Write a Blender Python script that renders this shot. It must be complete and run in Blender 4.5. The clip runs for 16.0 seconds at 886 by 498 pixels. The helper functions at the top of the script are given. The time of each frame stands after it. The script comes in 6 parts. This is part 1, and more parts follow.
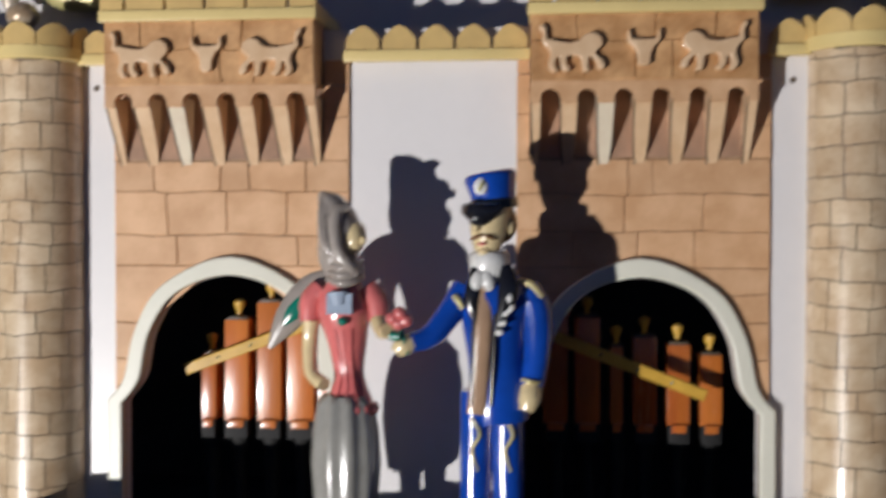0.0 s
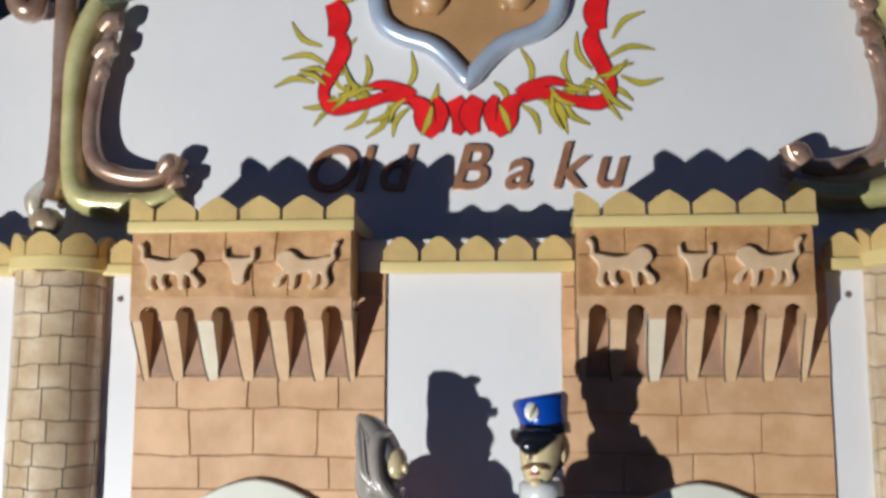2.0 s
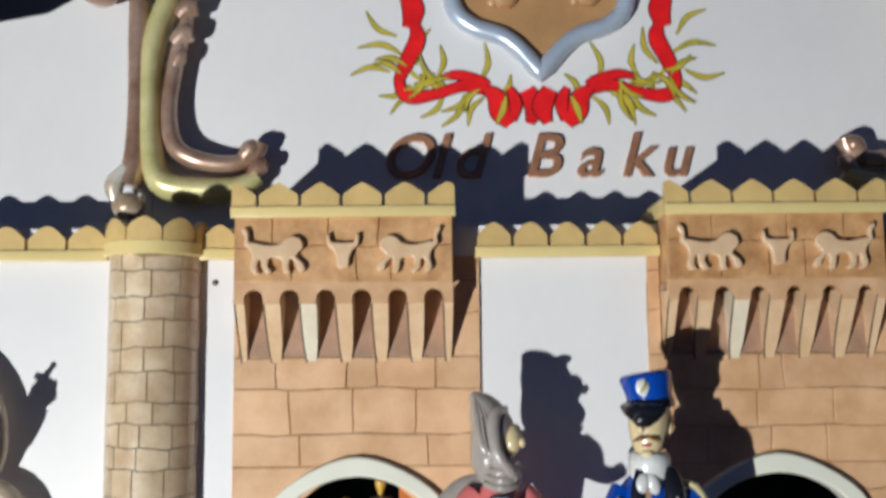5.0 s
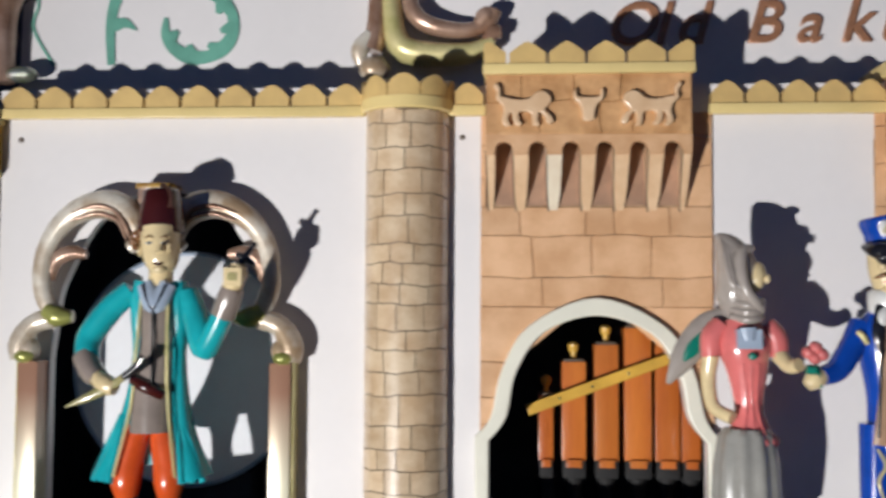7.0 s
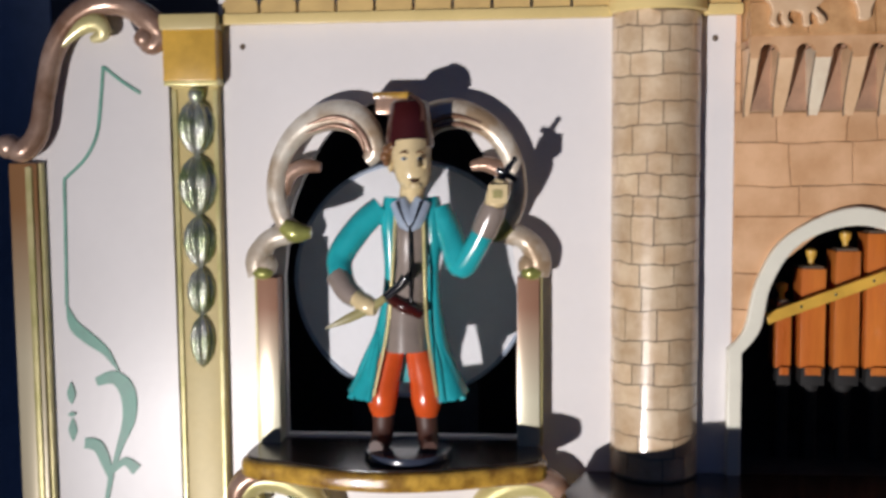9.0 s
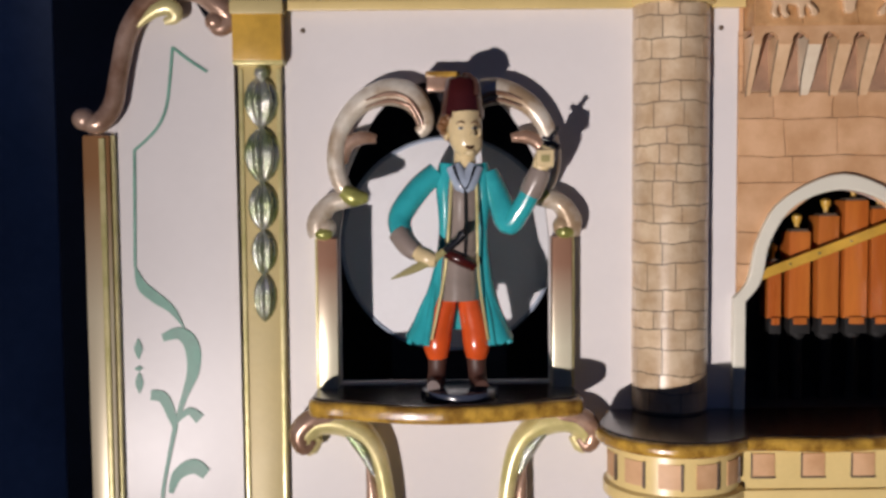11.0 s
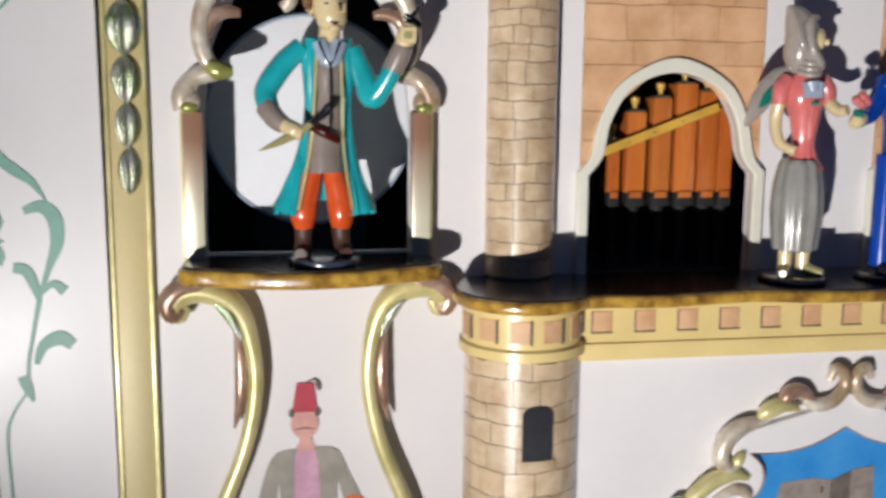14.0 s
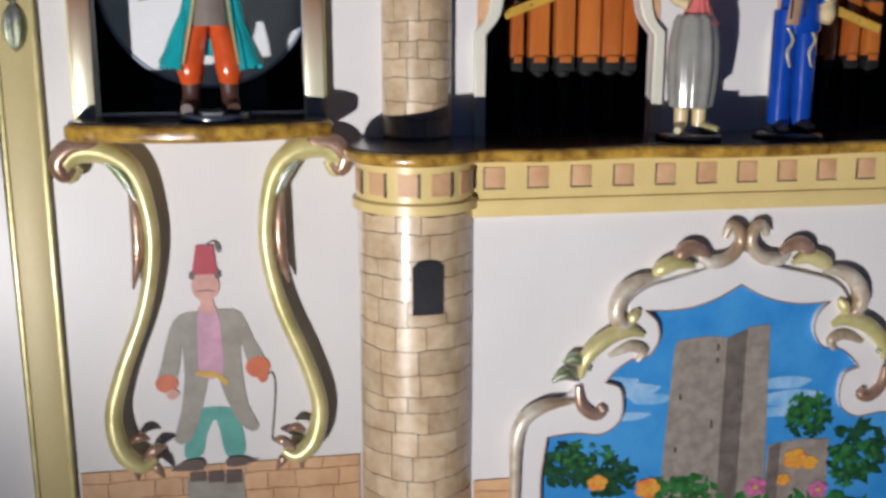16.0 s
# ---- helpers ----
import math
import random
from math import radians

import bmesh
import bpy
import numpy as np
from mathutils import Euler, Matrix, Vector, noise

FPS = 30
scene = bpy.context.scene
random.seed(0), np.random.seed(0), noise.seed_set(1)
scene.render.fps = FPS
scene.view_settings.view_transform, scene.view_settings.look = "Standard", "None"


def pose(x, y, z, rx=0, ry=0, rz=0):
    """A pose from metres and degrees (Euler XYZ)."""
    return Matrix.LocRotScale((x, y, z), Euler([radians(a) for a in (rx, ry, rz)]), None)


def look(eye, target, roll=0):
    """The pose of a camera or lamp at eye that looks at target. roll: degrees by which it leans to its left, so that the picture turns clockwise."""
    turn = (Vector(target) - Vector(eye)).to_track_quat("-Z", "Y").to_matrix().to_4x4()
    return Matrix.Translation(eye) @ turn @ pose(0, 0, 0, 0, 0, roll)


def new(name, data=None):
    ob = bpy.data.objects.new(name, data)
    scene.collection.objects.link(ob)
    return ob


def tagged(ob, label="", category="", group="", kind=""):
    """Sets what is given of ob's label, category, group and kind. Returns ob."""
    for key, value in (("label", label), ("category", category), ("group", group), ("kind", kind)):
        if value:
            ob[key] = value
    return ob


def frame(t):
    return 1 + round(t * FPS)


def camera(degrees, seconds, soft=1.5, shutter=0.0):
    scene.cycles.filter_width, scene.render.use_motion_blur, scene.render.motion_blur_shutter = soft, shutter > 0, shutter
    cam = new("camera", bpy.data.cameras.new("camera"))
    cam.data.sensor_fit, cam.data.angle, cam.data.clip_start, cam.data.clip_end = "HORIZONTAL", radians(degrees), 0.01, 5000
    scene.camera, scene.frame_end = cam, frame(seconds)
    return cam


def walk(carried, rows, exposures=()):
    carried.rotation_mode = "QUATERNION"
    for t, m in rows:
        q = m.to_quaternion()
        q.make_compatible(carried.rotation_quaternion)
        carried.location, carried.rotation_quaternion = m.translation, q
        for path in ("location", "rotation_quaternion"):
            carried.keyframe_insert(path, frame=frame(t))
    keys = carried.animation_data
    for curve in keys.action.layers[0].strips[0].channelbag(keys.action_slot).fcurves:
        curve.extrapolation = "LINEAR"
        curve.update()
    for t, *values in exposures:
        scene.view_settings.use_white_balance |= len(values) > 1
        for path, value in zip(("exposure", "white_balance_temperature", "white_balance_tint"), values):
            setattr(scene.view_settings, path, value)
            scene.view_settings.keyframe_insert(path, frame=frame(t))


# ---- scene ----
cam = camera(47.3, 16.0, soft=3.0, shutter=0.5)
PATH = [
    (0, (0.146, -1.348, 1.469), (-0.049, 0.642, 1.428), 0.1),
    (0.5, (0.047, -1.345, 1.495), (-0.166, 0.637, 1.33), -1.1),
    (1, (0.027, -1.333, 1.516), (-0.119, 0.662, 1.485), -0.5),
    (1.5, (0.061, -1.313, 1.522), (-0.103, 0.675, 1.672), -0.0),
    (2, (0.071, -1.293, 1.54), (-0.097, 0.681, 1.82), 0.1),
    (2.5, (0.069, -1.278, 1.564), (-0.144, 0.681, 1.905), 0.2),
    (3, (0.047, -1.298, 1.597), (-0.107, 0.642, 2.058), -0.0),
    (3.2, (0.023, -1.304, 1.602), (-0.094, 0.628, 2.106), -0.2),
    (5.3, (-0.197, -1.364, 1.531), (-0.154, 0.629, 1.693), -1.3),
    (5.5, (-0.212, -1.37, 1.535), (-0.162, 0.627, 1.641), -2.0),
    (6, (-0.224, -1.397, 1.525), (-0.294, 0.601, 1.585), -1.0),
    (6.5, (-0.257, -1.414, 1.492), (-0.416, 0.579, 1.515), 1.3),
    (7, (-0.395, -1.451, 1.418), (-0.531, 0.541, 1.53), 0.3),
    (7.5, (-0.484, -1.453, 1.493), (-0.631, 0.542, 1.493), 0.6),
    (8, (-0.569, -1.44, 1.488), (-0.708, 0.555, 1.489), 0.5),
    (8.5, (-0.603, -1.387, 1.506), (-0.858, 0.595, 1.413), -0.0),
    (9, (-0.723, -1.426, 1.49), (-0.889, 0.56, 1.327), -0.5),
    (9.5, (-0.814, -1.457, 1.44), (-0.924, 0.533, 1.278), 0.1),
    (9.7, (-0.832, -1.477, 1.454), (-0.914, 0.512, 1.261), -0.3),
    (11.8, (-0.975, -1.669, 1.378), (-0.946, 0.33, 1.305), -0.3),
    (12, (-0.994, -1.679, 1.372), (-0.966, 0.32, 1.306), -0.8),
    (12.5, (-1.036, -1.688, 1.38), (-0.824, 0.3, 1.322), -0.6),
    (13, (-1.026, -1.692, 1.379), (-0.777, 0.288, 1.253), -0.3),
    (13.5, (-1.015, -1.704, 1.358), (-0.785, 0.272, 1.149), -1.1),
    (14, (-0.965, -1.688, 1.385), (-0.635, 0.257, 1.06), 0.5),
    (14.5, (-0.933, -1.698, 1.322), (-0.564, 0.247, 1.04), 1.3),
    (15, (-0.895, -1.696, 1.275), (-0.539, 0.245, 0.95), 0.0),
    (15.5, (-0.866, -1.722, 1.279), (-0.534, 0.204, 0.851), 0.1),
    (16, (-0.806, -1.743, 1.262), (-0.468, 0.176, 0.811), 0.1),
]
walk(cam, [(t, look(eye, target, roll)) for t, eye, target, roll in PATH],
     [(0.0, -0.10, 6300, 9), (0.5, -0.02, 6250, 8), (1.0, -0.20, 6150, 8), (1.5, 0.06, 6050, 4), (2.0, 0.12, 6000, 3), (3.0, 0.10, 5850, 3), (5.5, 0.10, 6050, 2), (6.0, 0.08, 6100, 4), (6.5, -0.02, 6200, 8), (7.0, -0.02, 6250, 8), (9.0, -0.22, 6450, 13), (9.5, -0.42, 6500, 16), (12.0, -0.32, 6900, 18), (12.5, -0.22, 6900, 17), (13.5, -0.10, 6400, 10), (15.0, -0.16, 6300, 9), (15.5, -0.16, 6250, 9), (16.0, -0.30, 6250, 10)])

# ---- light ----
world = bpy.data.worlds.new("world")
scene.world = world
world.use_nodes = True
wn = world.node_tree.nodes
sky = wn.new("ShaderNodeTexSky")
sky.sky_type, sky.sun_disc = "NISHITA", False
sky.sun_elevation, sky.sun_rotation = radians(35), radians(0)
dusk = wn.new("ShaderNodeMix")
dusk.data_type, dusk.blend_type = "RGBA", "MULTIPLY"
dusk.inputs[0].default_value, dusk.inputs[7].default_value = 1.0, (0.62, 0.80, 1.45, 1)
world.node_tree.links.new(sky.outputs[0], dusk.inputs[6])
world.node_tree.links.new(dusk.outputs[2], wn["Background"].inputs[0])
wn["Background"].inputs[1].default_value = 0.014

# the show lamp that stands low on the ground in front of the organ
lamp_data = bpy.data.lights.new("show_lamp_light", "SPOT")
lamp_data.energy, lamp_data.color = 800, (1.0, 0.955, 0.925)
lamp_data.spot_size, lamp_data.spot_blend, lamp_data.shadow_soft_size = radians(69), 1.0, 0.03
LAMP = (-2.30, -3.3, 0.05)
lamp_light = new("show_lamp_light", lamp_data)
lamp_light.matrix_world = look(LAMP, (0.54, 0, 1.93))


# ---- materials ----
def nodes_of(name):
    m = bpy.data.materials.new(name)
    m.use_nodes = True
    nt = m.node_tree
    return m, nt, nt.nodes["Principled BSDF"]


def add(nt, kind, **values):
    n = nt.nodes.new(kind)
    for k, v in values.items():
        n.inputs[k.replace("_", " ")].default_value = v
    return n


def paint(name, col, rough=0.35, var=0.12, scale=7.0, bump=0.03, metal=0.0, second=None, piece=0.0, coat=0.0, streak=1.0):
    """Brushed paint: two scales of colour change, brush relief, wear in the gloss."""
    m, nt, b = nodes_of(name)
    tc = nt.nodes.new("ShaderNodeTexCoord")
    mp = nt.nodes.new("ShaderNodeMapping")
    mp.inputs["Scale"].default_value = (1.0, 1.0, streak)
    nt.links.new(tc.outputs["Object"], mp.inputs[0])
    big = add(nt, "ShaderNodeTexNoise", Scale=scale, Detail=5.0, Roughness=0.6)
    fine = add(nt, "ShaderNodeTexNoise", Scale=scale * 22, Detail=3.0)
    for n in (big, fine):
        nt.links.new(mp.outputs[0], n.inputs["Vector"])
    other = second or tuple(c * (1 - 2.2 * var) for c in col)
    ramp = nt.nodes.new("ShaderNodeValToRGB")
    ramp.color_ramp.elements[0].position, ramp.color_ramp.elements[1].position = 0.36, 0.64
    ramp.color_ramp.elements[0].color, ramp.color_ramp.elements[1].color = (*other, 1), (*col, 1)
    nt.links.new(big.outputs[0], ramp.inputs[0])
    mix = nt.nodes.new("ShaderNodeMix")
    mix.data_type, mix.blend_type = "RGBA", "MULTIPLY"
    mix.inputs[0].default_value = 1.0
    tone = nt.nodes.new("ShaderNodeMapRange")
    tone.inputs["To Min"].default_value, tone.inputs["To Max"].default_value = 1 - var, 1 + var * 0.6
    nt.links.new(fine.outputs[0], tone.inputs[0])
    nt.links.new(ramp.outputs[0], mix.inputs[6])
    nt.links.new(tone.outputs[0], mix.inputs[7])
    out = mix.outputs[2]
    if piece:
        info = nt.nodes.new("ShaderNodeObjectInfo")
        rng = nt.nodes.new("ShaderNodeMapRange")
        rng.inputs["To Min"].default_value, rng.inputs["To Max"].default_value = 1 - piece, 1 + piece * 0.5
        nt.links.new(info.outputs["Random"], rng.inputs[0])
        mx = nt.nodes.new("ShaderNodeMix")
        mx.data_type, mx.blend_type = "RGBA", "MULTIPLY"
        mx.inputs[0].default_value = 1.0
        nt.links.new(out, mx.inputs[6])
        nt.links.new(rng.outputs[0], mx.inputs[7])
        out = mx.outputs[2]
    nt.links.new(out, b.inputs["Base Color"])
    gloss = nt.nodes.new("ShaderNodeMapRange")
    gloss.inputs["To Min"].default_value, gloss.inputs["To Max"].default_value = rough * 0.8, min(1, rough * 1.25)
    nt.links.new(big.outputs[0], gloss.inputs[0])
    nt.links.new(gloss.outputs[0], b.inputs["Roughness"])
    b.inputs["Metallic"].default_value = metal
    b.inputs["Coat Weight"].default_value = coat
    b.inputs["Coat Roughness"].default_value = 0.12
    if bump:
        bp = add(nt, "ShaderNodeBump", Strength=bump * 4, Distance=0.002)
        nt.links.new(fine.outputs[0], bp.inputs["Height"])
        nt.links.new(bp.outputs[0], b.inputs["Normal"])
    return m


WHITE = paint("white_paint", (0.80, 0.77, 0.76), 0.33, 0.025, 3.0, 0.012)
CREAM = paint("cream_paint", (0.78, 0.76, 0.64), 0.35, 0.04, 9.0, 0.02)
YELLOW = paint("yellow_paint", (0.77, 0.60, 0.26), 0.32, 0.08, 14.0, 0.02, second=(0.72, 0.56, 0.24))
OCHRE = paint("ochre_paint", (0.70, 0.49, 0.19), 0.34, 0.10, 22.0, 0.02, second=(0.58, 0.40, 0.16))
STONE = paint("painted_stone", (0.74, 0.455, 0.255), 0.5, 0.10, 18.0, 0.03, second=(0.60, 0.34, 0.17), piece=0.10)
STONE_PINK = paint("painted_stone_plain", (0.69, 0.43, 0.24), 0.5, 0.10, 22.0, 0.03, second=(0.56, 0.32, 0.16))
TOWER_FACE = paint("washed_stone_face", (0.64, 0.37, 0.17), 0.5, 0.12, 26.0, 0.03, second=(0.40, 0.20, 0.075), piece=0.05)
RELIEF = paint("pale_relief_paint", (0.74, 0.52, 0.32), 0.4, 0.10, 30.0, 0.03, second=(0.64, 0.42, 0.24), coat=0.3)
STONE_GREY = paint("painted_stone_column", (0.71, 0.56, 0.38), 0.30, 0.12, 30.0, 0.03, second=(0.54, 0.38, 0.23), piece=0.15, coat=0.5)
JOINT = paint("joint_paint", (0.25, 0.14, 0.07), 0.55, 0.25, 40.0, 0.02, second=(0.52, 0.34, 0.20))
JOINT_DARK = paint("joint_paint_dark", (0.09, 0.065, 0.05), 0.4, 0.2, 30.0, 0.02, second=(0.18, 0.13, 0.09))
BLACK = paint("black_interior", (0.05, 0.05, 0.058), 0.9, 0.2, 6.0, 0.02)
BLACK.node_tree.nodes["Principled BSDF"].inputs["Specular IOR Level"].default_value = 0.08
PITCH = paint("pitch_black_wood", (0.012, 0.011, 0.011), 0.7, 0.2, 10.0, 0.03)
SLIT = paint("slit_stone", (0.46, 0.27, 0.17), 0.6, 0.15, 20.0, 0.03)
GOLD = paint("gold_leaf", (0.80, 0.70, 0.36), 0.32, 0.12, 16.0, 0.05, metal=0.25, second=(0.56, 0.51, 0.20), coat=0.35)
SKIN_WHITE = paint("drum_skin", (0.86, 0.86, 0.88), 0.7, 0.03, 5.0, 0.02)
GOLD_STRIP = paint("gold_strip", (0.62, 0.50, 0.22), 0.42, 0.07, 5.0, 0.02, metal=0.05, second=(0.57, 0.47, 0.22))
BRONZE = paint("bronze_gilding", (0.54, 0.37, 0.28), 0.24, 0.14, 14.0, 0.05, metal=0.35, second=(0.28, 0.15, 0.09), coat=0.5)
SILVER = paint("silver_green_gilding", (0.66, 0.67, 0.62), 0.2, 0.16, 30.0, 0.12, metal=0.75, second=(0.30, 0.38, 0.16))
SCROLL = paint("scroll_gilding", (0.84, 0.79, 0.68), 0.32, 0.10, 15.0, 0.04, metal=0.18, second=(0.40, 0.28, 0.17), coat=0.4)
OLIVE = paint("olive_gilding", (0.48, 0.48, 0.14), 0.28, 0.14, 20.0, 0.05, metal=0.35, second=(0.26, 0.27, 0.07), coat=0.4)
PALE = paint("pale_corbel_paint", (0.76, 0.67, 0.51), 0.4, 0.08, 30.0, 0.03, second=(0.70, 0.58, 0.43), coat=0.3)
GREEN = paint("green_flourish_paint", (0.16, 0.42, 0.32), 0.4, 0.12, 25.0, 0.02)
SHELF_TOP = paint("dark_shelf_varnish", (0.045, 0.03, 0.022), 0.22, 0.25, 12.0, 0.03, coat=0.4)
AMBER = paint("amber_shelf_edge", (0.62, 0.37, 0.06), 0.2, 0.25, 34.0, 0.04, second=(0.22, 0.11, 0.02), coat=0.5)
PIPE = paint("varnished_pipe_wood", (0.64, 0.20, 0.035), 0.28, 0.16, 14.0, 0.03, second=(0.46, 0.11, 0.02), streak=0.12, piece=0.15, coat=0.3)
BRACE = paint("varnished_brace_wood", (0.74, 0.44, 0.07), 0.3, 0.12, 20.0, 0.03)
BROWN = paint("brown_shield_paint", (0.42, 0.23, 0.10), 0.35, 0.12, 10.0, 0.03, second=(0.50, 0.28, 0.12))
LETTER = paint("copper_lettering", (0.50, 0.24, 0.13), 0.3, 0.15, 30.0, 0.03, metal=0.3)
RED = paint("red_ribbon_paint", (0.90, 0.014, 0.016), 0.35, 0.12, 20.0, 0.02)
WHEAT = paint("wheat_paint", (0.62, 0.48, 0.05), 0.4, 0.2, 40.0, 0.02, second=(0.45, 0.38, 0.04))
NAVY = paint("navy_tent_cloth", (0.02, 0.025, 0.05), 0.9, 0.2, 2.0, 0.05)
CLOTH = paint("grey_blue_canvas", (0.42, 0.50, 0.62), 0.85, 0.15, 1.5, 0.05)
EARTH = paint("trodden_ground", (0.05, 0.045, 0.045), 0.95, 0.3, 3.0, 0.3)


# ---- shape helpers ----
def part(name, me, material, parent=None, label=""):
    """Links a mesh as one object; under a thing if parent is given."""
    if material is not None:
        me.materials.clear()
        me.materials.append(material)
    ob = new(name, me)
    if parent is not None:
        ob.parent = parent
        ob.matrix_parent_inverse = parent.matrix_world.inverted()
    if label:
        ob["label"] = label
    return ob


def thing(name, place, label, category, group="", kind=""):
    ob = new(name)
    ob.location = place
    ob.empty_display_size = 0.05
    ob.matrix_world = Matrix.Translation(place)
    return tagged(ob, label, category, group, kind)


def shade(me, angle=40):
    me.shade_smooth()
    me.set_sharp_from_angle(angle=radians(angle))
    return me


def smooth(pts, n=6, closed=False):
    """A soft line through a few points (any number of coordinates)."""
    p = [np.array(q, float) for q in pts]
    m = len(p)
    out = []
    for i in range(m if closed else m - 1):
        a, b, c, d = (p[(i + k) % m] if closed else p[min(max(i + k, 0), m - 1)] for k in (-1, 0, 1, 2))
        for j in range(n):
            t = j / n
            out.append(0.5 * (2 * b + (c - a) * t + (2 * a - 5 * b + 4 * c - d) * t * t + (3 * b - a - 3 * c + d) * t ** 3))
    if not closed:
        out.append(p[-1])
    return [tuple(q) for q in out]


def plate(loops, y, thick, bevel=0.0, res=2):
    """A board standing in the facade: outlines in x, z (later loops are holes), front at y, back at y + thick."""
    if len(loops) == 1 and not bevel:
        n = len(loops[0])
        me = bpy.data.meshes.new("plate")
        me.from_pydata([(p[0], y, p[1]) for p in loops[0]] + [(p[0], y + thick, p[1]) for p in loops[0]], [],
                       [tuple(range(n)), tuple(range(2 * n - 1, n - 1, -1))] + [(i, i + n, (i + 1) % n + n, (i + 1) % n) for i in range(n)])
        bm = bmesh.new()
        bm.from_mesh(me)
        bmesh.ops.recalc_face_normals(bm, faces=bm.faces)
        bm.to_mesh(me)
        bm.free()
        return shade(me, 35)
    cu = bpy.data.curves.new("plate", "CURVE")
    cu.dimensions, cu.fill_mode = "2D", "BOTH"
    cu.extrude, cu.bevel_depth, cu.bevel_resolution, cu.offset = thick / 2 - bevel, bevel, res, -bevel
    for loop in loops:
        s = cu.splines.new("POLY")
        s.points.add(len(loop) - 1)
        for q, v in zip(s.points, loop):
            q.co = (v[0], v[1], 0, 1)
        s.use_cyclic_u = True
    ob = bpy.data.objects.new("plate", cu)
    scene.collection.objects.link(ob)
    me = bpy.data.meshes.new_from_object(ob.evaluated_get(bpy.context.evaluated_depsgraph_get()))
    bpy.data.objects.remove(ob)
    bpy.data.curves.remove(cu)
    me.transform(Matrix.Translation((0, y + thick / 2, 0)) @ Matrix.Rotation(radians(90), 4, "X"))
    return shade(me, 35)


def rect(x0, x1, z0, z1):
    return [(x0, z0), (x1, z0), (x1, z1), (x0, z1)]


def mirror(pts):
    return [(-p[0], *p[1:]) for p in pts]


class Shape:
    """Collects simple bodies into one mesh, with a material number for each."""

    def __init__(self):
        self.v, self.f, self.m = [], [], []

    def rings(self, rings, mat=0, cap=True):
        base, n = len(self.v), len(rings[0])
        for r in rings:
            self.v += [tuple(q) for q in r]
        for i in range(len(rings) - 1):
            for j in range(n):
                a, b = base + i * n + j, base + i * n + (j + 1) % n
                self.f.append((a, b, b + n, a + n))
                self.m.append(mat)
        if cap:
            self.f += [tuple(base + j for j in reversed(range(n))), tuple(base + (len(rings) - 1) * n + j for j in range(n))]
            self.m += [mat, mat]
        return self

    def tube(self, pts, radii, mat=0, flat=1.0, n=10, soft=5, axis=(0, 1, 0)):
        """A swept body; flat scales its depth along axis."""
        k = len(pts)
        rr = [radii] * k if isinstance(radii, (int, float)) else list(radii)
        line = smooth([(*p, r) for p, r in zip(pts, rr)], soft) if soft > 1 else [(*p, r) for p, r in zip(pts, rr)]
        line = np.array(line)
        P, R = line[:, :3], np.maximum(line[:, 3], 0.0004)
        T = np.gradient(P, axis=0)
        up = np.array(axis, float)
        rings = []
        side0 = None
        for p, r, t in zip(P, R, T):
            side = np.cross(t, up)
            if np.linalg.norm(side) < 1e-7:
                side = side0 if side0 is not None else np.array((1.0, 0, 0))
            side = side / np.linalg.norm(side)
            side0 = side
            dep = np.cross(side, t)
            dep = dep / (np.linalg.norm(dep) + 1e-12)
            rings.append([p + r * (math.cos(a) * side + math.sin(a) * flat * dep) for a in (2 * math.pi * j / n for j in range(n))])
        return self.rings(rings, mat)

    def ell(self, c, r, mat=0, turn=(0, 0, 0), n=14, m=9):
        e = Euler([radians(a) for a in turn]).to_matrix()
        rings = []
        for i in range(m + 1):
            a = math.pi * (0.02 + 0.96 * i / m) - math.pi / 2
            rings.append([Vector(c) + e @ Vector((r[0] * math.cos(a) * math.cos(b), r[1] * math.cos(a) * math.sin(b), r[2] * math.sin(a)))
                          for b in (2 * math.pi * j / n for j in range(n))])
        return self.rings(rings, mat)

    def lathe(self, c, prof, mat=0, n=20, sx=1.0, sy=1.0, folds=0, fold=0.0):
        rings = [[(c[0] + sx * r * (1 + fold * math.cos(folds * a)) * math.cos(a), c[1] + sy * r * (1 + fold * math.cos(folds * a)) * math.sin(a), c[2] + z)
                  for a in (2 * math.pi * j / n for j in range(n))] for r, z in prof]
        return self.rings(rings, mat)

    def box(self, a, b, mat=0):
        (x0, y0, z0), (x1, y1, z1) = a, b
        return self.rings([[(x0, y0, z0), (x1, y0, z0), (x1, y1, z0), (x0, y1, z0)], [(x0, y0, z1), (x1, y0, z1), (x1, y1, z1), (x0, y1, z1)]], mat)

    def mesh(self, name="shape", mats=(), angle=50):
        me = bpy.data.meshes.new(name)
        me.from_pydata(self.v, [], self.f)
        for m in mats:
            me.materials.append(m)
        if mats:
            me.polygons.foreach_set("material_index", self.m)
        bm = bmesh.new()
        bm.from_mesh(me)
        bmesh.ops.recalc_face_normals(bm, faces=bm.faces)
        bm.to_mesh(me)
        bm.free()
        return shade(me, angle)


def box(a, b, bevel=0.0):
    """A box between two corners, its edges rounded."""
    bm = bmesh.new()
    bmesh.ops.create_cube(bm, size=1)
    for v in bm.verts:
        v.co = [a[i] + (b[i] - a[i]) * (v.co[i] + 0.5) for i in range(3)]
    if bevel:
        bmesh.ops.bevel(bm, geom=bm.edges[:], offset=bevel, segments=2, affect="EDGES", profile=0.6)
    me = bpy.data.meshes.new("box")
    bm.to_mesh(me)
    bm.free()
    return shade(me, 30)


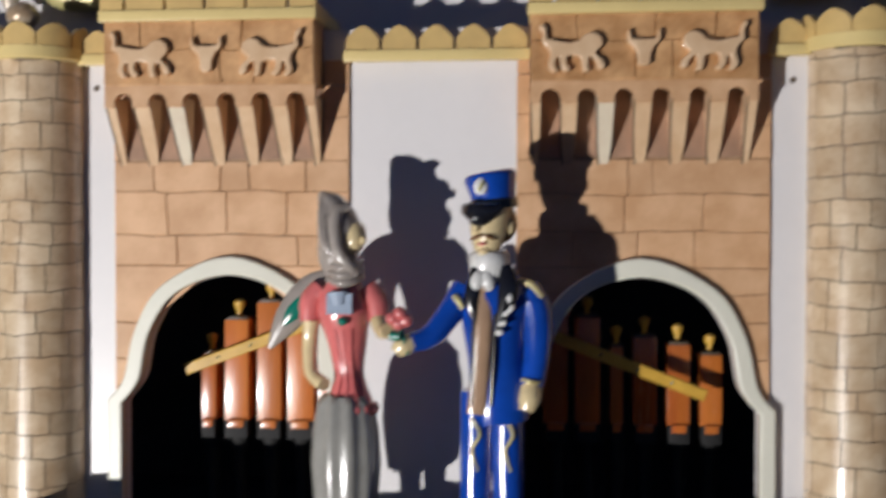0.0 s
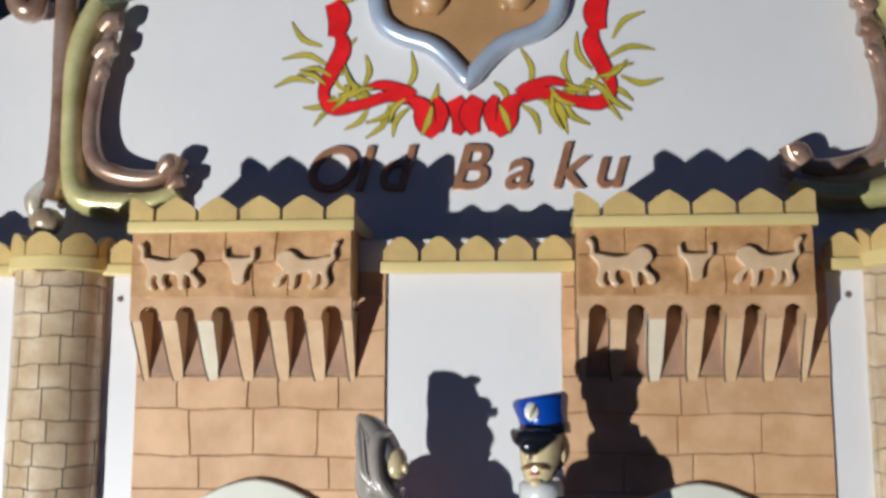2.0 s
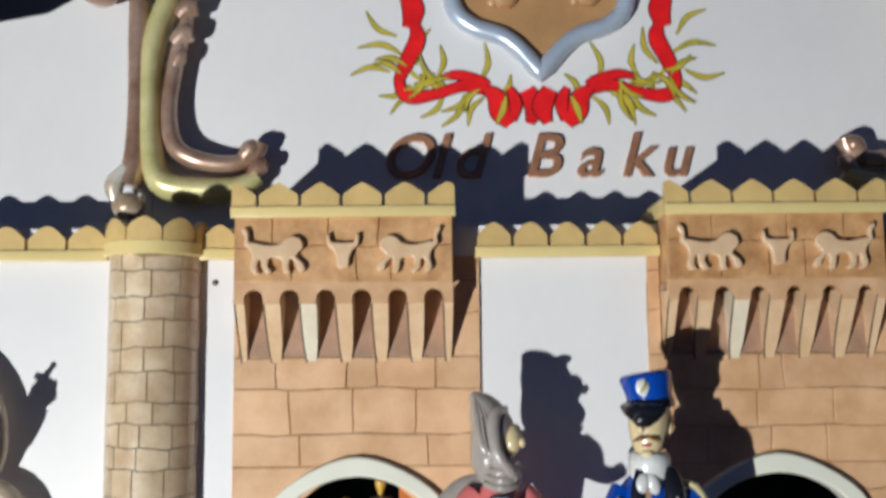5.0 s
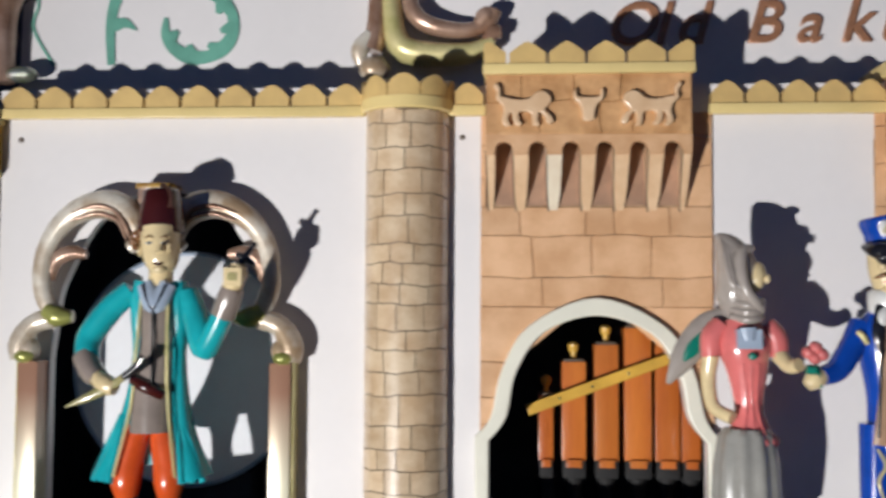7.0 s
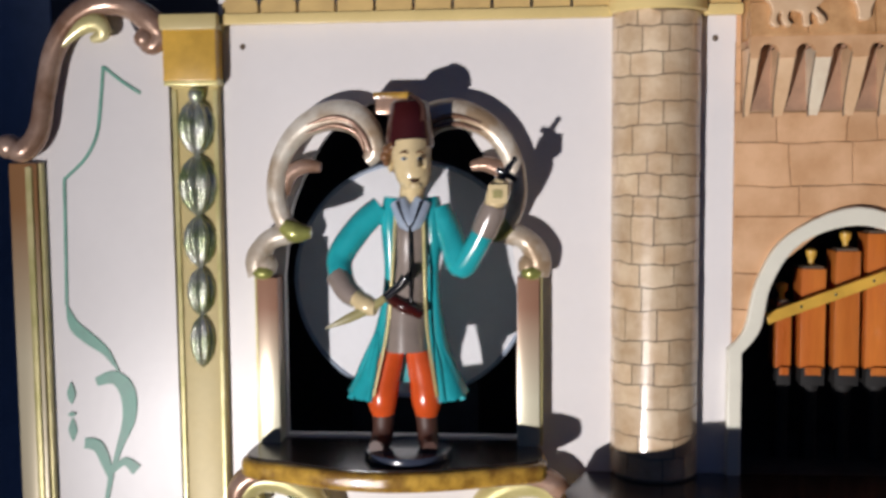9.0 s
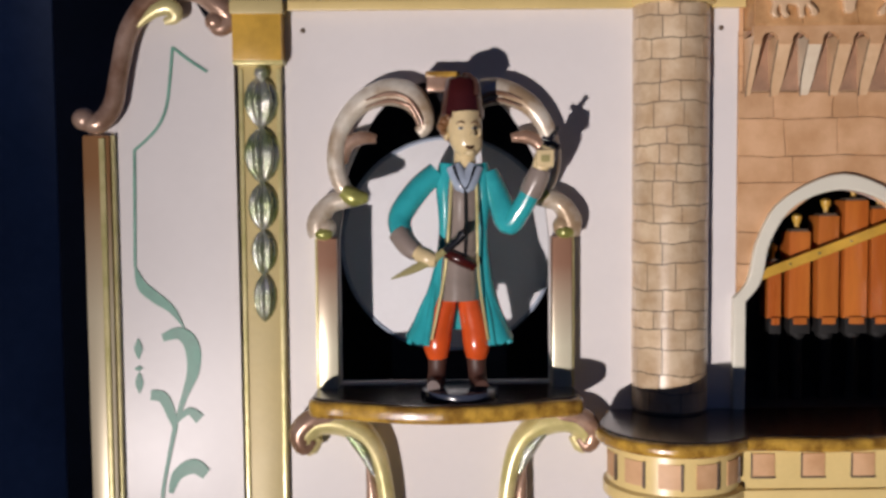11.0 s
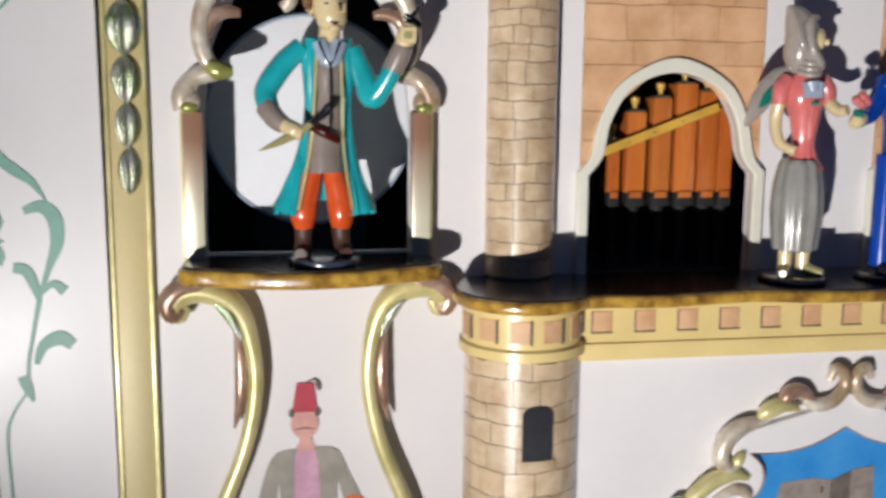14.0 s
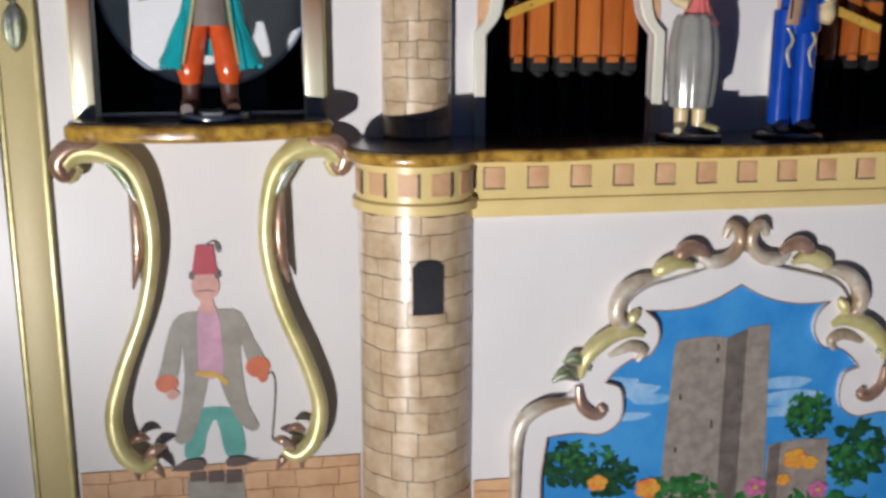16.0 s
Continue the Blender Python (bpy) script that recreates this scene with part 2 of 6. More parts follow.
# ---- large structure ----
GATE = 0.275          # the middle of each gate arch, left and right of the organ's middle
BOARD = 0.11          # the front of the recessed upper boards
ground = tagged(part("ground", box((-60, -60, -0.3), (60, 60, 0.0)), EARTH), "bare dark trodden ground in front of the organ", "ground", kind="structure")


def arch_line(c, inner):
    """The gate arch from its left foot over the crown to its right foot."""
    h = ((0.152, 1.045), (0.152, 1.228), (0.127, 1.262), (0.113, 1.325), (0.074, 1.381), (0.0, 1.405)) if inner else \
        ((0.172, 1.045), (0.172, 1.234), (0.150, 1.262), (0.134, 1.329), (0.094, 1.392), (0.0, 1.431))
    left = [(-a, z) for a, z in h[:2]] + smooth([(-a, z) for a, z in h[1:]] + [(h[4][0], h[4][1])], 5)[1:-5]
    return [(c + x, z) for x, z in left] + [(c - x, z) for x, z in reversed(left[:-1])]


NICHE = -0.905


def niche_line():
    half = [(-0.167, 1.102), (-0.167, 1.335), (-0.160, 1.39), (-0.150, 1.445), (-0.105, 1.53), (-0.05, 1.575), (0.0, 1.585)]
    left = half[:2] + smooth(half[1:], 4)[1:]
    return [(NICHE + x, z) for x, z in left] + [(NICHE - x, z) for x, z in reversed(left[:-1])]


facade = thing("wall_front", (0, 0, 0), "white-painted wooden organ front with arched openings", "organ front", kind="structure")
part("panel", plate([rect(-1.158, 1.158, 0.0, 1.7360), arch_line(-GATE, True), arch_line(GATE, True), niche_line(), mirror(niche_line())], 0.0, 0.018), WHITE, facade)
upper = thing("wall_upper", (0, BOARD, 0), "white-painted recessed upper board of the organ", "upper board", kind="structure")
top_half = [(0.0, 2.345), (-0.15, 2.325), (-0.2, 2.275), (-0.27, 2.25), (-0.34, 2.236), (-0.40, 2.222), (-0.48, 2.238), (-0.54, 2.21), (-0.575, 2.15), (-0.585, 2.05)]
top_line = smooth(top_half, 4)
part("centre_board", plate([[(0.585, 1.6), *[(-x, z) for x, z in reversed(top_line)], *top_line[1:], (-0.585, 1.6)]], BOARD, 0.018), WHITE, upper)
for sgn in (-1, 1):
    side = [(sgn * x, z) for x, z in ((0.587, 1.6), (0.587, 2.10), (0.66, 2.13), (0.75, 2.08), (0.86, 2.06), (0.98, 2.03), (1.10, 1.97), (1.185, 1.90), (1.19, 1.6))]
    part("side_board", plate([side], BOARD + 0.002, 0.016), WHITE, upper)
back = tagged(part("organ_case", box((-1.17, 0.34, 0.0), (1.17, 0.36, 2.0)), BLACK), "dark inside back of the organ case", "organ case", kind="structure")
for sgn in (-1, 1):
    tagged(part("case_side", box((sgn * 1.16 - 0.01, 0.13, 0.0), (sgn * 1.16 + 0.01, 0.34, 2.0)), BLACK), "dark side of the organ case", "organ case", kind="structure")
tagged(part("case_floor", box((-1.15, 0.02, 1.0), (1.15, 0.34, 1.045)), BLACK), "dark floor inside the organ case", "organ case", kind="structure")
tagged(part("ceiling", box((-1.15, 0.02, 1.715), (1.15, 0.109, 1.725)), BLACK), "dark ledge between front and upper boards", "ledge", kind="structure")

# the tent round the organ
tagged(part("wall_back", box((-2.3, 1.6, 0.0), (0.82, 1.64, 2.99)), NAVY), "dark navy tent wall behind the organ", "tent wall", kind="structure")
folds = [(x, 0.03 * math.sin(x * 9) + 0.015 * math.sin(x * 23 + 1)) for x in (-6 + 0.05 * k for k in range(81))]
curtain = [[(x, 1.05 + y, 0.0) for x, y in folds] + [(x, 1.06 + y, 0.0) for x, y in reversed(folds)], [(x, 1.05 + y, 2.6) for x, y in folds] + [(x, 1.06 + y, 2.6) for x, y in reversed(folds)]]
tagged(part("wall_left", Shape().rings([[(x + 0.085, y, z) for x, y, z in r] for r in curtain]).mesh(angle=60), CLOTH), "grey-blue canvas side curtain hanging in folds", "curtain", kind="structure")
# thin canvas roof behind the organ, grey on one side and blue on the other, with daylight above it
def thin_cloth(name, col, share):
    m, nt, p = nodes_of(name)
    tr = nt.nodes.new("ShaderNodeBsdfTranslucent")
    nz = add(nt, "ShaderNodeTexNoise", Scale=1.6, Detail=6.0)
    tc = nt.nodes.new("ShaderNodeTexCoord")
    nt.links.new(tc.outputs["Object"], nz.inputs["Vector"])
    ramp = nt.nodes.new("ShaderNodeValToRGB")
    ramp.color_ramp.elements[0].color, ramp.color_ramp.elements[1].color = (*[c * 0.75 for c in col], 1), (*[min(1, c * 1.2) for c in col], 1)
    nt.links.new(nz.outputs[0], ramp.inputs[0])
    nt.links.new(ramp.outputs[0], tr.inputs["Color"])
    nt.links.new(ramp.outputs[0], p.inputs["Base Color"])
    p.inputs["Roughness"].default_value = 0.8
    mx = nt.nodes.new("ShaderNodeMixShader")
    mx.inputs[0].default_value = share
    nt.links.new(p.outputs[0], mx.inputs[1])
    nt.links.new(tr.outputs[0], mx.inputs[2])
    nt.links.new(mx.outputs[0], nt.nodes["Material Output"].inputs["Surface"])
    return m


def quad_sheet(corners):
    me = bpy.data.meshes.new("sheet")
    n = 12
    a, b, c, d = (Vector(p) for p in corners)
    verts = []
    for i in range(n + 1):
        for j in range(n + 1):
            u, v = j / n, i / n
            p = a.lerp(b, u).lerp(d.lerp(c, u), v)
            p.z -= 0.05 * math.sin(math.pi * u) * math.sin(math.pi * v) + 0.01 * math.sin(9 * u + 4 * v)
            verts.append(p)
    me.from_pydata(verts, [], [(i * (n + 1) + j, i * (n + 1) + j + 1, (i + 1) * (n + 1) + j + 1, (i + 1) * (n + 1) + j) for i in range(n) for j in range(n)])
    return shade(me, 80)


roof = thing("ceiling", (0, 2.0, 3.0), "tent roof of grey-blue canvas and bright blue tarpaulin", "tent roof", kind="structure")
part("canvas", quad_sheet(((-6, 1.58, 2.985), (0.20, 1.58, 2.985), (0.20, 4.2, 5.2), (-6, 4.2, 5.2))), thin_cloth("thin_grey_canvas", (0.16, 0.19, 0.23), 0.8), roof, "grey-blue canvas")
part("tarpaulin", quad_sheet(((0.10, 1.57, 2.98), (0.52, 1.57, 2.86), (1.15, 4.2, 4.9), (0.12, 4.2, 5.15))), thin_cloth("thin_blue_tarpaulin", (0.04, 0.28, 0.62), 0.9), roof, "bright blue tarpaulin")
part("tarpaulin", quad_sheet(((0.51, 1.575, 2.86), (0.84, 1.575, 2.70), (1.60, 4.2, 4.7), (1.13, 4.2, 4.9))), thin_cloth("thin_pale_tarpaulin", (0.14, 0.48, 0.80), 0.9), roof, "paler blue tarpaulin")
part("rope", Shape().tube([(0.62, 1.55, 2.86), (0.84, 2.3, 3.6), (1.0, 3.0, 4.3)], 0.006, n=8).mesh(), BLACK, roof, "dark rope")
sky_m, sky_t, sky_p = nodes_of("bright_overcast_sky")
sky_p.inputs["Base Color"].default_value = (0, 0, 0, 1)
sky_p.inputs["Emission Color"].default_value, sky_p.inputs["Emission Strength"].default_value = (0.90, 0.96, 1.0, 1), 1.6
tagged(part("backdrop", quad_sheet(((-9, 9, 1.5), (9, 9, 1.5), (9, 9.5, 11), (-9, 9.5, 11))), sky_m), "bright pale daylight sky beyond the tent", "sky", kind="structure")

# ---- lower front ----
LOW = -0.145
lower = thing("wall_lower", (0, LOW, 0), "white-painted lower panel that stands forward below the shelf", "lower panel", kind="structure")
part("panel", box((-0.476, LOW, 0.0), (0.476, -0.004, 1.03)), WHITE, lower)


# ---- bands with merlons ----
rng = random.Random(4)


def merlon(a, b, z0, tall, pointed, lo, hi):
    """The outline of one merlon of a band, cut off at the band's ends."""
    mid, top, gap = z0 + tall * 0.28, z0 + tall, 0.0022
    line = [(a + gap, z0), (b - gap, z0), (b - gap, mid)]
    for k in range(13):
        u = k / 12
        s = abs(2 * u - 1)
        h = 0.50 + 0.50 * (1 - s ** 1.25) if pointed else 0.46 + 0.54 * (1 - s ** 1.7)
        line.append((b - gap - (b - a - 2 * gap) * u, mid + (top - mid) * h))
    return [(min(max(x, lo), hi), z) for x, z in line]


def yellow_band(x0, x1, z0, pitch, tall, y, pointed, label, parent=None):
    t = thing("merlon_band", ((x0 + x1) / 2, y, z0), label, "merlon band", "merlon bands")
    n = max(1, round((x1 - x0) / pitch))
    marks = (-0.075, 0.115, 0.305, 0.490, 0.680, 0.872, 1.062) if pointed else [i / n for i in range(n + 1)]
    for u, v in zip(marks, marks[1:]):
        a, b = x0 + (x1 - x0) * u, x0 + (x1 - x0) * v
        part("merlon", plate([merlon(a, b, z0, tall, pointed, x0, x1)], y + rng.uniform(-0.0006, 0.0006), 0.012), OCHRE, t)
    part("ledge", box((x0 - 0.001, y - 0.004, z0 - 0.001), (x1 + 0.001, y + 0.006, z0 + tall * 0.30), 0.002), YELLOW, t)
    return t


for x0, x1, n in ((-1.15, -0.608, "long"), (-0.484, -0.434, "short"), (-0.117, 0.1285, "middle"), (0.434, 0.484, "short"), (0.608, 1.15, "long")):
    yellow_band(x0, x1, 1.691, 0.0535 if n == "long" else 0.0475, 0.0465, -0.016, False,
                f"{n} yellow band with rounded merlons on the white front")


# ---- gatehouses: stone panel, arch, tower box ----
def tower_middle(c):
    """The tower heads sit a little off the arches, as the builder placed them."""
    return c - 0.015 if c < 0 else c - 0.003


def gatehouse(c):
    s = 1 if c > 0 else -1
    inner_edge, outer_edge = 0.112, 0.440
    xa, xb = sorted((s * inner_edge, s * outer_edge))
    t = thing("gatehouse", (c, 0, 1.05), "pink-beige painted stone gatehouse with an arched opening", "gatehouse", "gatehouses")
    part("panel", plate([rect(xa, xb, 1.046, 1.655), arch_line(c, True)], -0.003, 0.003), JOINT, t, "brown painted joints between the stones")
    ring = arch_line(c, False)
    hole = arch_line(c, True)
    part("arch_moulding", plate([ring + hole[::-1]], -0.016, 0.016, 0.003, 2), CREAM, t, "cream moulding round the arch")
    # the tower head stands proud of the wall on corbels
    gate, c = c, tower_middle(c)
    b0, b1 = c - 0.1415, c + 0.1415
    part("tower_head", box((b0, -0.054, 1.655), (b1, 0.0, 1.742), 0.0015), TOWER_FACE, t)
    pitch, r = 0.0465, 0.0125
    slits = [c + (i - 2.5) * pitch for i in range(6)]
    low = 1.628
    line = [(b0, low)]
    for x in slits:
        line += [(x - r, low)] + [(x - r * math.cos(math.pi * k / 8), 1.634 + r * math.sin(math.pi * k / 8)) for k in range(9)] + [(x + r, low)]
    line += [(b1, low), (b1, 1.6555), (b0, 1.6555)]
    part("arcade", plate([line], -0.054, 0.012), STONE_PINK, t)
    part("slit_back", box((b0 + 0.004, -0.006, 1.562), (b1 - 0.004, -0.0045, 1.655)), SLIT, t, "brown stone-painted back of the slits")
    for i in range(7):
        x = c + (i - 3) * pitch
        w, v = 0.0112, 0.0122
        if i in (0, 6):
            x += 0.0044 if i == 0 else -0.0044
            w = v = 0.0067
        rings = [[(x - h, y0, z), (x + h, y0, z), (x + h, -0.002, z), (x - h, -0.002, z)]
                 for h, y0, z in ((v * 0.50, -0.004, 1.552), (v * 0.78, -0.018, 1.578), (w, -0.0535, 1.636), (w, -0.0535, 1.642))]
        corbel = part("corbel", Shape().rings(rings).mesh(angle=25), PALE if i == 2 else RELIEF, t)
        line = Shape().tube([(x - v * 0.50, -0.0045, 1.553), (x - v * 0.78, -0.0185, 1.578), (x - w, -0.0536, 1.634)], (0.0012, 0.0011, 0.0007), n=6, soft=3)
        part("edge_line", line.mesh(), JOINT_DARK, corbel, "dark painted edge line")
    m = yellow_band(b0 - 0.003, b1 + 0.003, 1.740, 0.0575, 0.0450, -0.062, True, "yellow band with pointed merlons on a gatehouse tower")
    # returns of the tower's merlons along its sides
    for x in (b0 - 0.003, b1 - 0.006):
        part("side_band", box((x, -0.050, 1.742), (x + 0.009, 0.100, 1.764), 0.002), YELLOW, m)
    return t


def relief(x, z, y, flip, kind):
    """A flat cut-out with rounded edges: a striding four-legged form with a raised tail, or a horned mask."""
    f = -1 if flip else 1
    if kind == "beast":
        body = [(-0.030, 0.013), (-0.010, 0.009), (0.006, 0.011), (0.014, 0.018), (0.025, 0.021), (0.035, 0.016), (0.038, 0.006), (0.032, -0.001),
                (0.029, -0.006), (0.038, -0.014), (0.041, -0.022), (0.036, -0.026), (0.030, -0.022), (0.029, -0.016), (0.021, -0.009), (0.019, -0.020), (0.021, -0.027),
                (0.013, -0.028), (0.010, -0.020), (0.008, -0.010), (-0.007, -0.008), (-0.009, -0.018), (-0.004, -0.025), (-0.011, -0.028), (-0.018, -0.020), (-0.019, -0.010),
                (-0.023, -0.012), (-0.024, -0.021), (-0.020, -0.027), (-0.028, -0.028), (-0.034, -0.020), (-0.031, -0.008), (-0.034, 0.002),
                (-0.042, 0.010), (-0.041, 0.020), (-0.046, 0.028), (-0.042, 0.032), (-0.036, 0.026), (-0.035, 0.014)]
    else:
        body = [(-0.008, 0.012), (0.008, 0.012), (0.016, 0.014), (0.018, 0.023), (0.022, 0.021), (0.021, 0.009), (0.014, 0.003), (0.009, -0.008),
                (0.008, -0.019), (0.0, -0.022), (-0.008, -0.019), (-0.009, -0.008), (-0.014, 0.003), (-0.021, 0.009), (-0.022, 0.021), (-0.018, 0.023), (-0.016, 0.014)]
    line = [(x + f * a * 0.95, z + b) for a, b in smooth(body, 3, True)]
    return plate([line], y, 0.0115, 0.0022, 2)


for c in (-GATE, GATE):
    gatehouse(c)
    for dx, kind, flip in ((-0.087, "beast", False), (0.0, "mask", False), (0.083, "beast", True)):
        t = part("relief", relief(tower_middle(c) + dx, 1.694, -0.0665, flip, kind), RELIEF)
        tagged(t, "carved beige relief ornament on a gatehouse tower", "relief", "tower reliefs")


# ---- organ pipes behind the gates ----
def pipe(x, top, w, y):
    t = thing("organ_pipe", (x, y, 1.0), "orange varnished square wooden organ pipe with a stopper", "organ pipe", "organ pipes")
    part("body", box((x - w / 2, y, 1.185), (x + w / 2, y + 0.048, top), 0.0015), PIPE, t)
    board = part("mouth_board", box((x - w / 2 + 0.001, y - 0.004, 1.160), (x + w / 2 - 0.001, y + 0.03, 1.186), 0.001), PITCH, t, "dark mouth board")
    part("lip", box((x - w * 0.32, y - 0.006, 1.176), (x + w * 0.32, y - 0.001, 1.188), 0.001), PIPE, board)
    part("foot", Shape().lathe((x, y + 0.017, 1.046), ((0.012, 0), (0.012, 0.10), (0.016, 0.113)), n=12).mesh(), PITCH, t, "dark pipe foot")
    part("stopper", Shape().lathe((x, y + 0.017, top), ((0.005, 0), (0.0042, 0.012), (0.0075, 0.018), (0.0085, 0.026), (0.004, 0.030)), n=12).mesh(), BRACE, t, "turned wooden stopper knob")
    part("cap", box((x - w * 0.42, y + 0.003, top), (x + w * 0.42, y + 0.032, top + 0.004), 0.001), JOINT_DARK, t)
    return t


for s in (-1, 1):
    ranks = ((-0.343, 1.283, 0.022), (-0.301, 1.334, 0.036), (-0.252, 1.360, 0.036), (-0.205, 1.386, 0.040), (-0.161, 1.372, 0.036), (-0.126, 1.352, 0.028)) if s < 0 else \
        ((0.388, 1.288, 0.030), (0.342, 1.302, 0.032), (0.294, 1.312, 0.034), (0.254, 1.298, 0.018), (0.212, 1.340, 0.036), (0.166, 1.346, 0.036))
    for x, top, w in ranks:
        pipe(x, top, w, 0.100 if s < 0 else 0.125)
    brace = thing("brace", (s * GATE, 0.09, 1.3), "yellow varnished wooden brace in front of the organ pipes", "brace", "pipe braces")
    a, b = ((-0.372, 1.262), (-0.150, 1.345)) if s < 0 else ((0.374, 1.236), (0.16, 1.318))
    d = Vector((b[0] - a[0], b[1] - a[1])).normalized()
    nrm = Vector((-d.y, d.x)) * 0.0085
    bar = part("bar", plate([[(a[0] - nrm.x, a[1] - nrm.y), (b[0] - nrm.x, b[1] - nrm.y), (b[0] + nrm.x, b[1] + nrm.y), (a[0] + nrm.x, a[1] + nrm.y)]], 0.082, 0.010, 0.002, 2), BRACE, brace)
    for k in (0.22, 0.44, 0.68):
        q = (a[0] + (b[0] - a[0]) * k, a[1] + (b[1] - a[1]) * k)
        part("screw", Shape().ell((q[0], 0.0815, q[1]), (0.0022, 0.0012, 0.0022), n=10, m=6).mesh(), SILVER, bar)


# ---- columns ----
COL, COL_R = 0.546, 0.060
LOWC, LOWC_Y, LOWC_R = 0.564, -0.11, 0.0955
for s in (-1, 1):
    t = thing("column", (s * COL, 0, 1.05), "round painted stone column with a yellow cap", "column", "columns")
    part("shaft", Shape().lathe((s * COL, 0, 1.05), ((COL_R - 0.0015, 0), (COL_R - 0.0015, 0.65)), n=48).mesh(angle=30), JOINT_DARK, t, "dark painted joints")
    part("cap", Shape().lathe((s * COL, 0, 1.694), ((COL_R + 0.0065, 0), (COL_R + 0.0085, 0.002), (COL_R + 0.0085, 0.017), (COL_R + 0.004, 0.0185), (COL_R + 0.004, 0.030), (COL_R - 0.004, 0.031), (0.01, 0.031)), n=48).mesh(angle=30), YELLOW, t, "yellow round cap")
    for k in range(-2, 3):
        rings = []
        for j in range(9):
            u = j / 4 - 1
            a = radians(270 + k * 41 + 19.6 * u)
            top = 1.694 + 0.034 + 0.014 * (1 - abs(u) ** 1.9)
            rings.append([(s * COL + r * math.cos(a), r * math.sin(a), zz) for r, zz in ((COL_R - 0.004, 1.700), (COL_R + 0.0072, 1.700), (COL_R + 0.0072, top), (COL_R - 0.004, top))])
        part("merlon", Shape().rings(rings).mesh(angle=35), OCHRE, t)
    t = thing("lower_tower", (s * LOWC, LOWC_Y, 0), "round painted stone tower under the shelf with a small dark window", "tower", "lower towers")
    part("shaft", Shape().lathe((s * LOWC, LOWC_Y, 0.0), ((LOWC_R - 0.0015, 0), (LOWC_R - 0.0015, 0.96)), n=64).mesh(angle=30), JOINT_DARK, t, "dark painted joints")
    R2 = LOWC_R + 0.006
    part("crown", Shape().lathe((s * LOWC, LOWC_Y, 0.953), ((LOWC_R, 0), (R2 + 0.003, 0.003), (R2 + 0.003, 0.018), (R2 - 0.003, 0.022), (R2 - 0.003, 0.082)), n=64).mesh(angle=30), YELLOW, t, "yellow crown of the tower")

    def curved(a0, a1, z0, z1, r0, r1, cx, cy, seg=4):
        rings = []
        for k in range(seg + 1):
            a = radians(a0 + (a1 - a0) * k / seg)
            ca, sa = math.cos(a), math.sin(a)
            rings.append([(cx + r0 * ca, cy + r0 * sa, z0), (cx + r1 * ca, cy + r1 * sa, z0), (cx + r1 * ca, cy + r1 * sa, z1), (cx + r0 * ca, cy + r0 * sa, z1)])
        return Shape().rings(rings).mesh(angle=30)

    for k in range(-2, 4):
        a = 270 + (k - 0.5) * 31
        part("merlon_panel", curved(a - 9.5, a + 9.5, 0.985, 1.020, R2 - 0.004, R2 - 0.0015, s * LOWC, LOWC_Y), STONE_PINK, t, "pink-brown panel between the merlons")
        part("merlon_edge", curved(a + 8.6, a + 10.6, 0.983, 1.021, R2 - 0.004, R2 + 0.0005, s * LOWC, LOWC_Y, 2), JOINT_DARK, t)
    aw = 267 if s > 0 else 273
    head = [[(s * LOWC + rr * math.cos(radians(aw + 15 * u)), LOWC_Y + rr * math.sin(radians(aw + 15 * u)), zz) for rr, zz in
             ((LOWC_R - 0.002, 0.793), (LOWC_R + 0.0024, 0.793), (LOWC_R + 0.0024, 0.862 + 0.022 * math.sqrt(max(0, 1 - (abs(u) * 0.93) ** 2.5))), (LOWC_R - 0.002, 0.862))] for u in (k / 8 - 1 for k in range(17))]
    window = part("window", Shape().rings(head).mesh(angle=30), BLACK, t, "black painted arched window")
    part("window_sill", curved(aw - 18, aw + 18, 0.776, 0.793, LOWC_R - 0.002, LOWC_R + 0.0032, s * LOWC, LOWC_Y, 8), STONE_GREY, window)


# ---- the long shelf and its crenellated band ----
def shelf_line():
    half = [(0.0, -0.205), (0.10, -0.20), (0.19, -0.182), (0.27, -0.192), (0.36, -0.205), (0.43, -0.195)]
    left = [(-x, y) for x, y in half]
    bulge = [(-LOWC + 0.118 * math.cos(radians(a)), LOWC_Y - 0.005 + 0.118 * math.sin(radians(a))) for a in range(318, 170, -8)]
    line = smooth(left, 4) + bulge + [(-LOWC - 0.085, -0.006)]
    return line + [(-x, y) for x, y in reversed(line)][:-1]


def slab(line, z0, z1, bevel):
    """A board lying flat, with a rounded edge."""
    me = plate([[(x, y) for x, y in line]], 0, z1 - z0, bevel, 3)
    me.transform(Matrix.Rotation(radians(-90), 4, "X"))
    zs = [v.co.z for v in me.vertices]
    me.transform(Matrix.Translation((0, 0, z0 - min(zs))))
    return me


shelf = thing("shelf", (0, -0.1, 1.03), "long dark varnished shelf with an amber rounded edge", "shelf")
part("edge", slab(shelf_line(), 1.034, 1.0545, 0.008), AMBER, shelf, "amber varnished edge")
part("top", slab([(x * 0.988, y + 0.009 if y < -0.02 else y) for x, y in shelf_line()], 1.050, 1.0565, 0.001), SHELF_TOP, shelf, "dark varnished top")

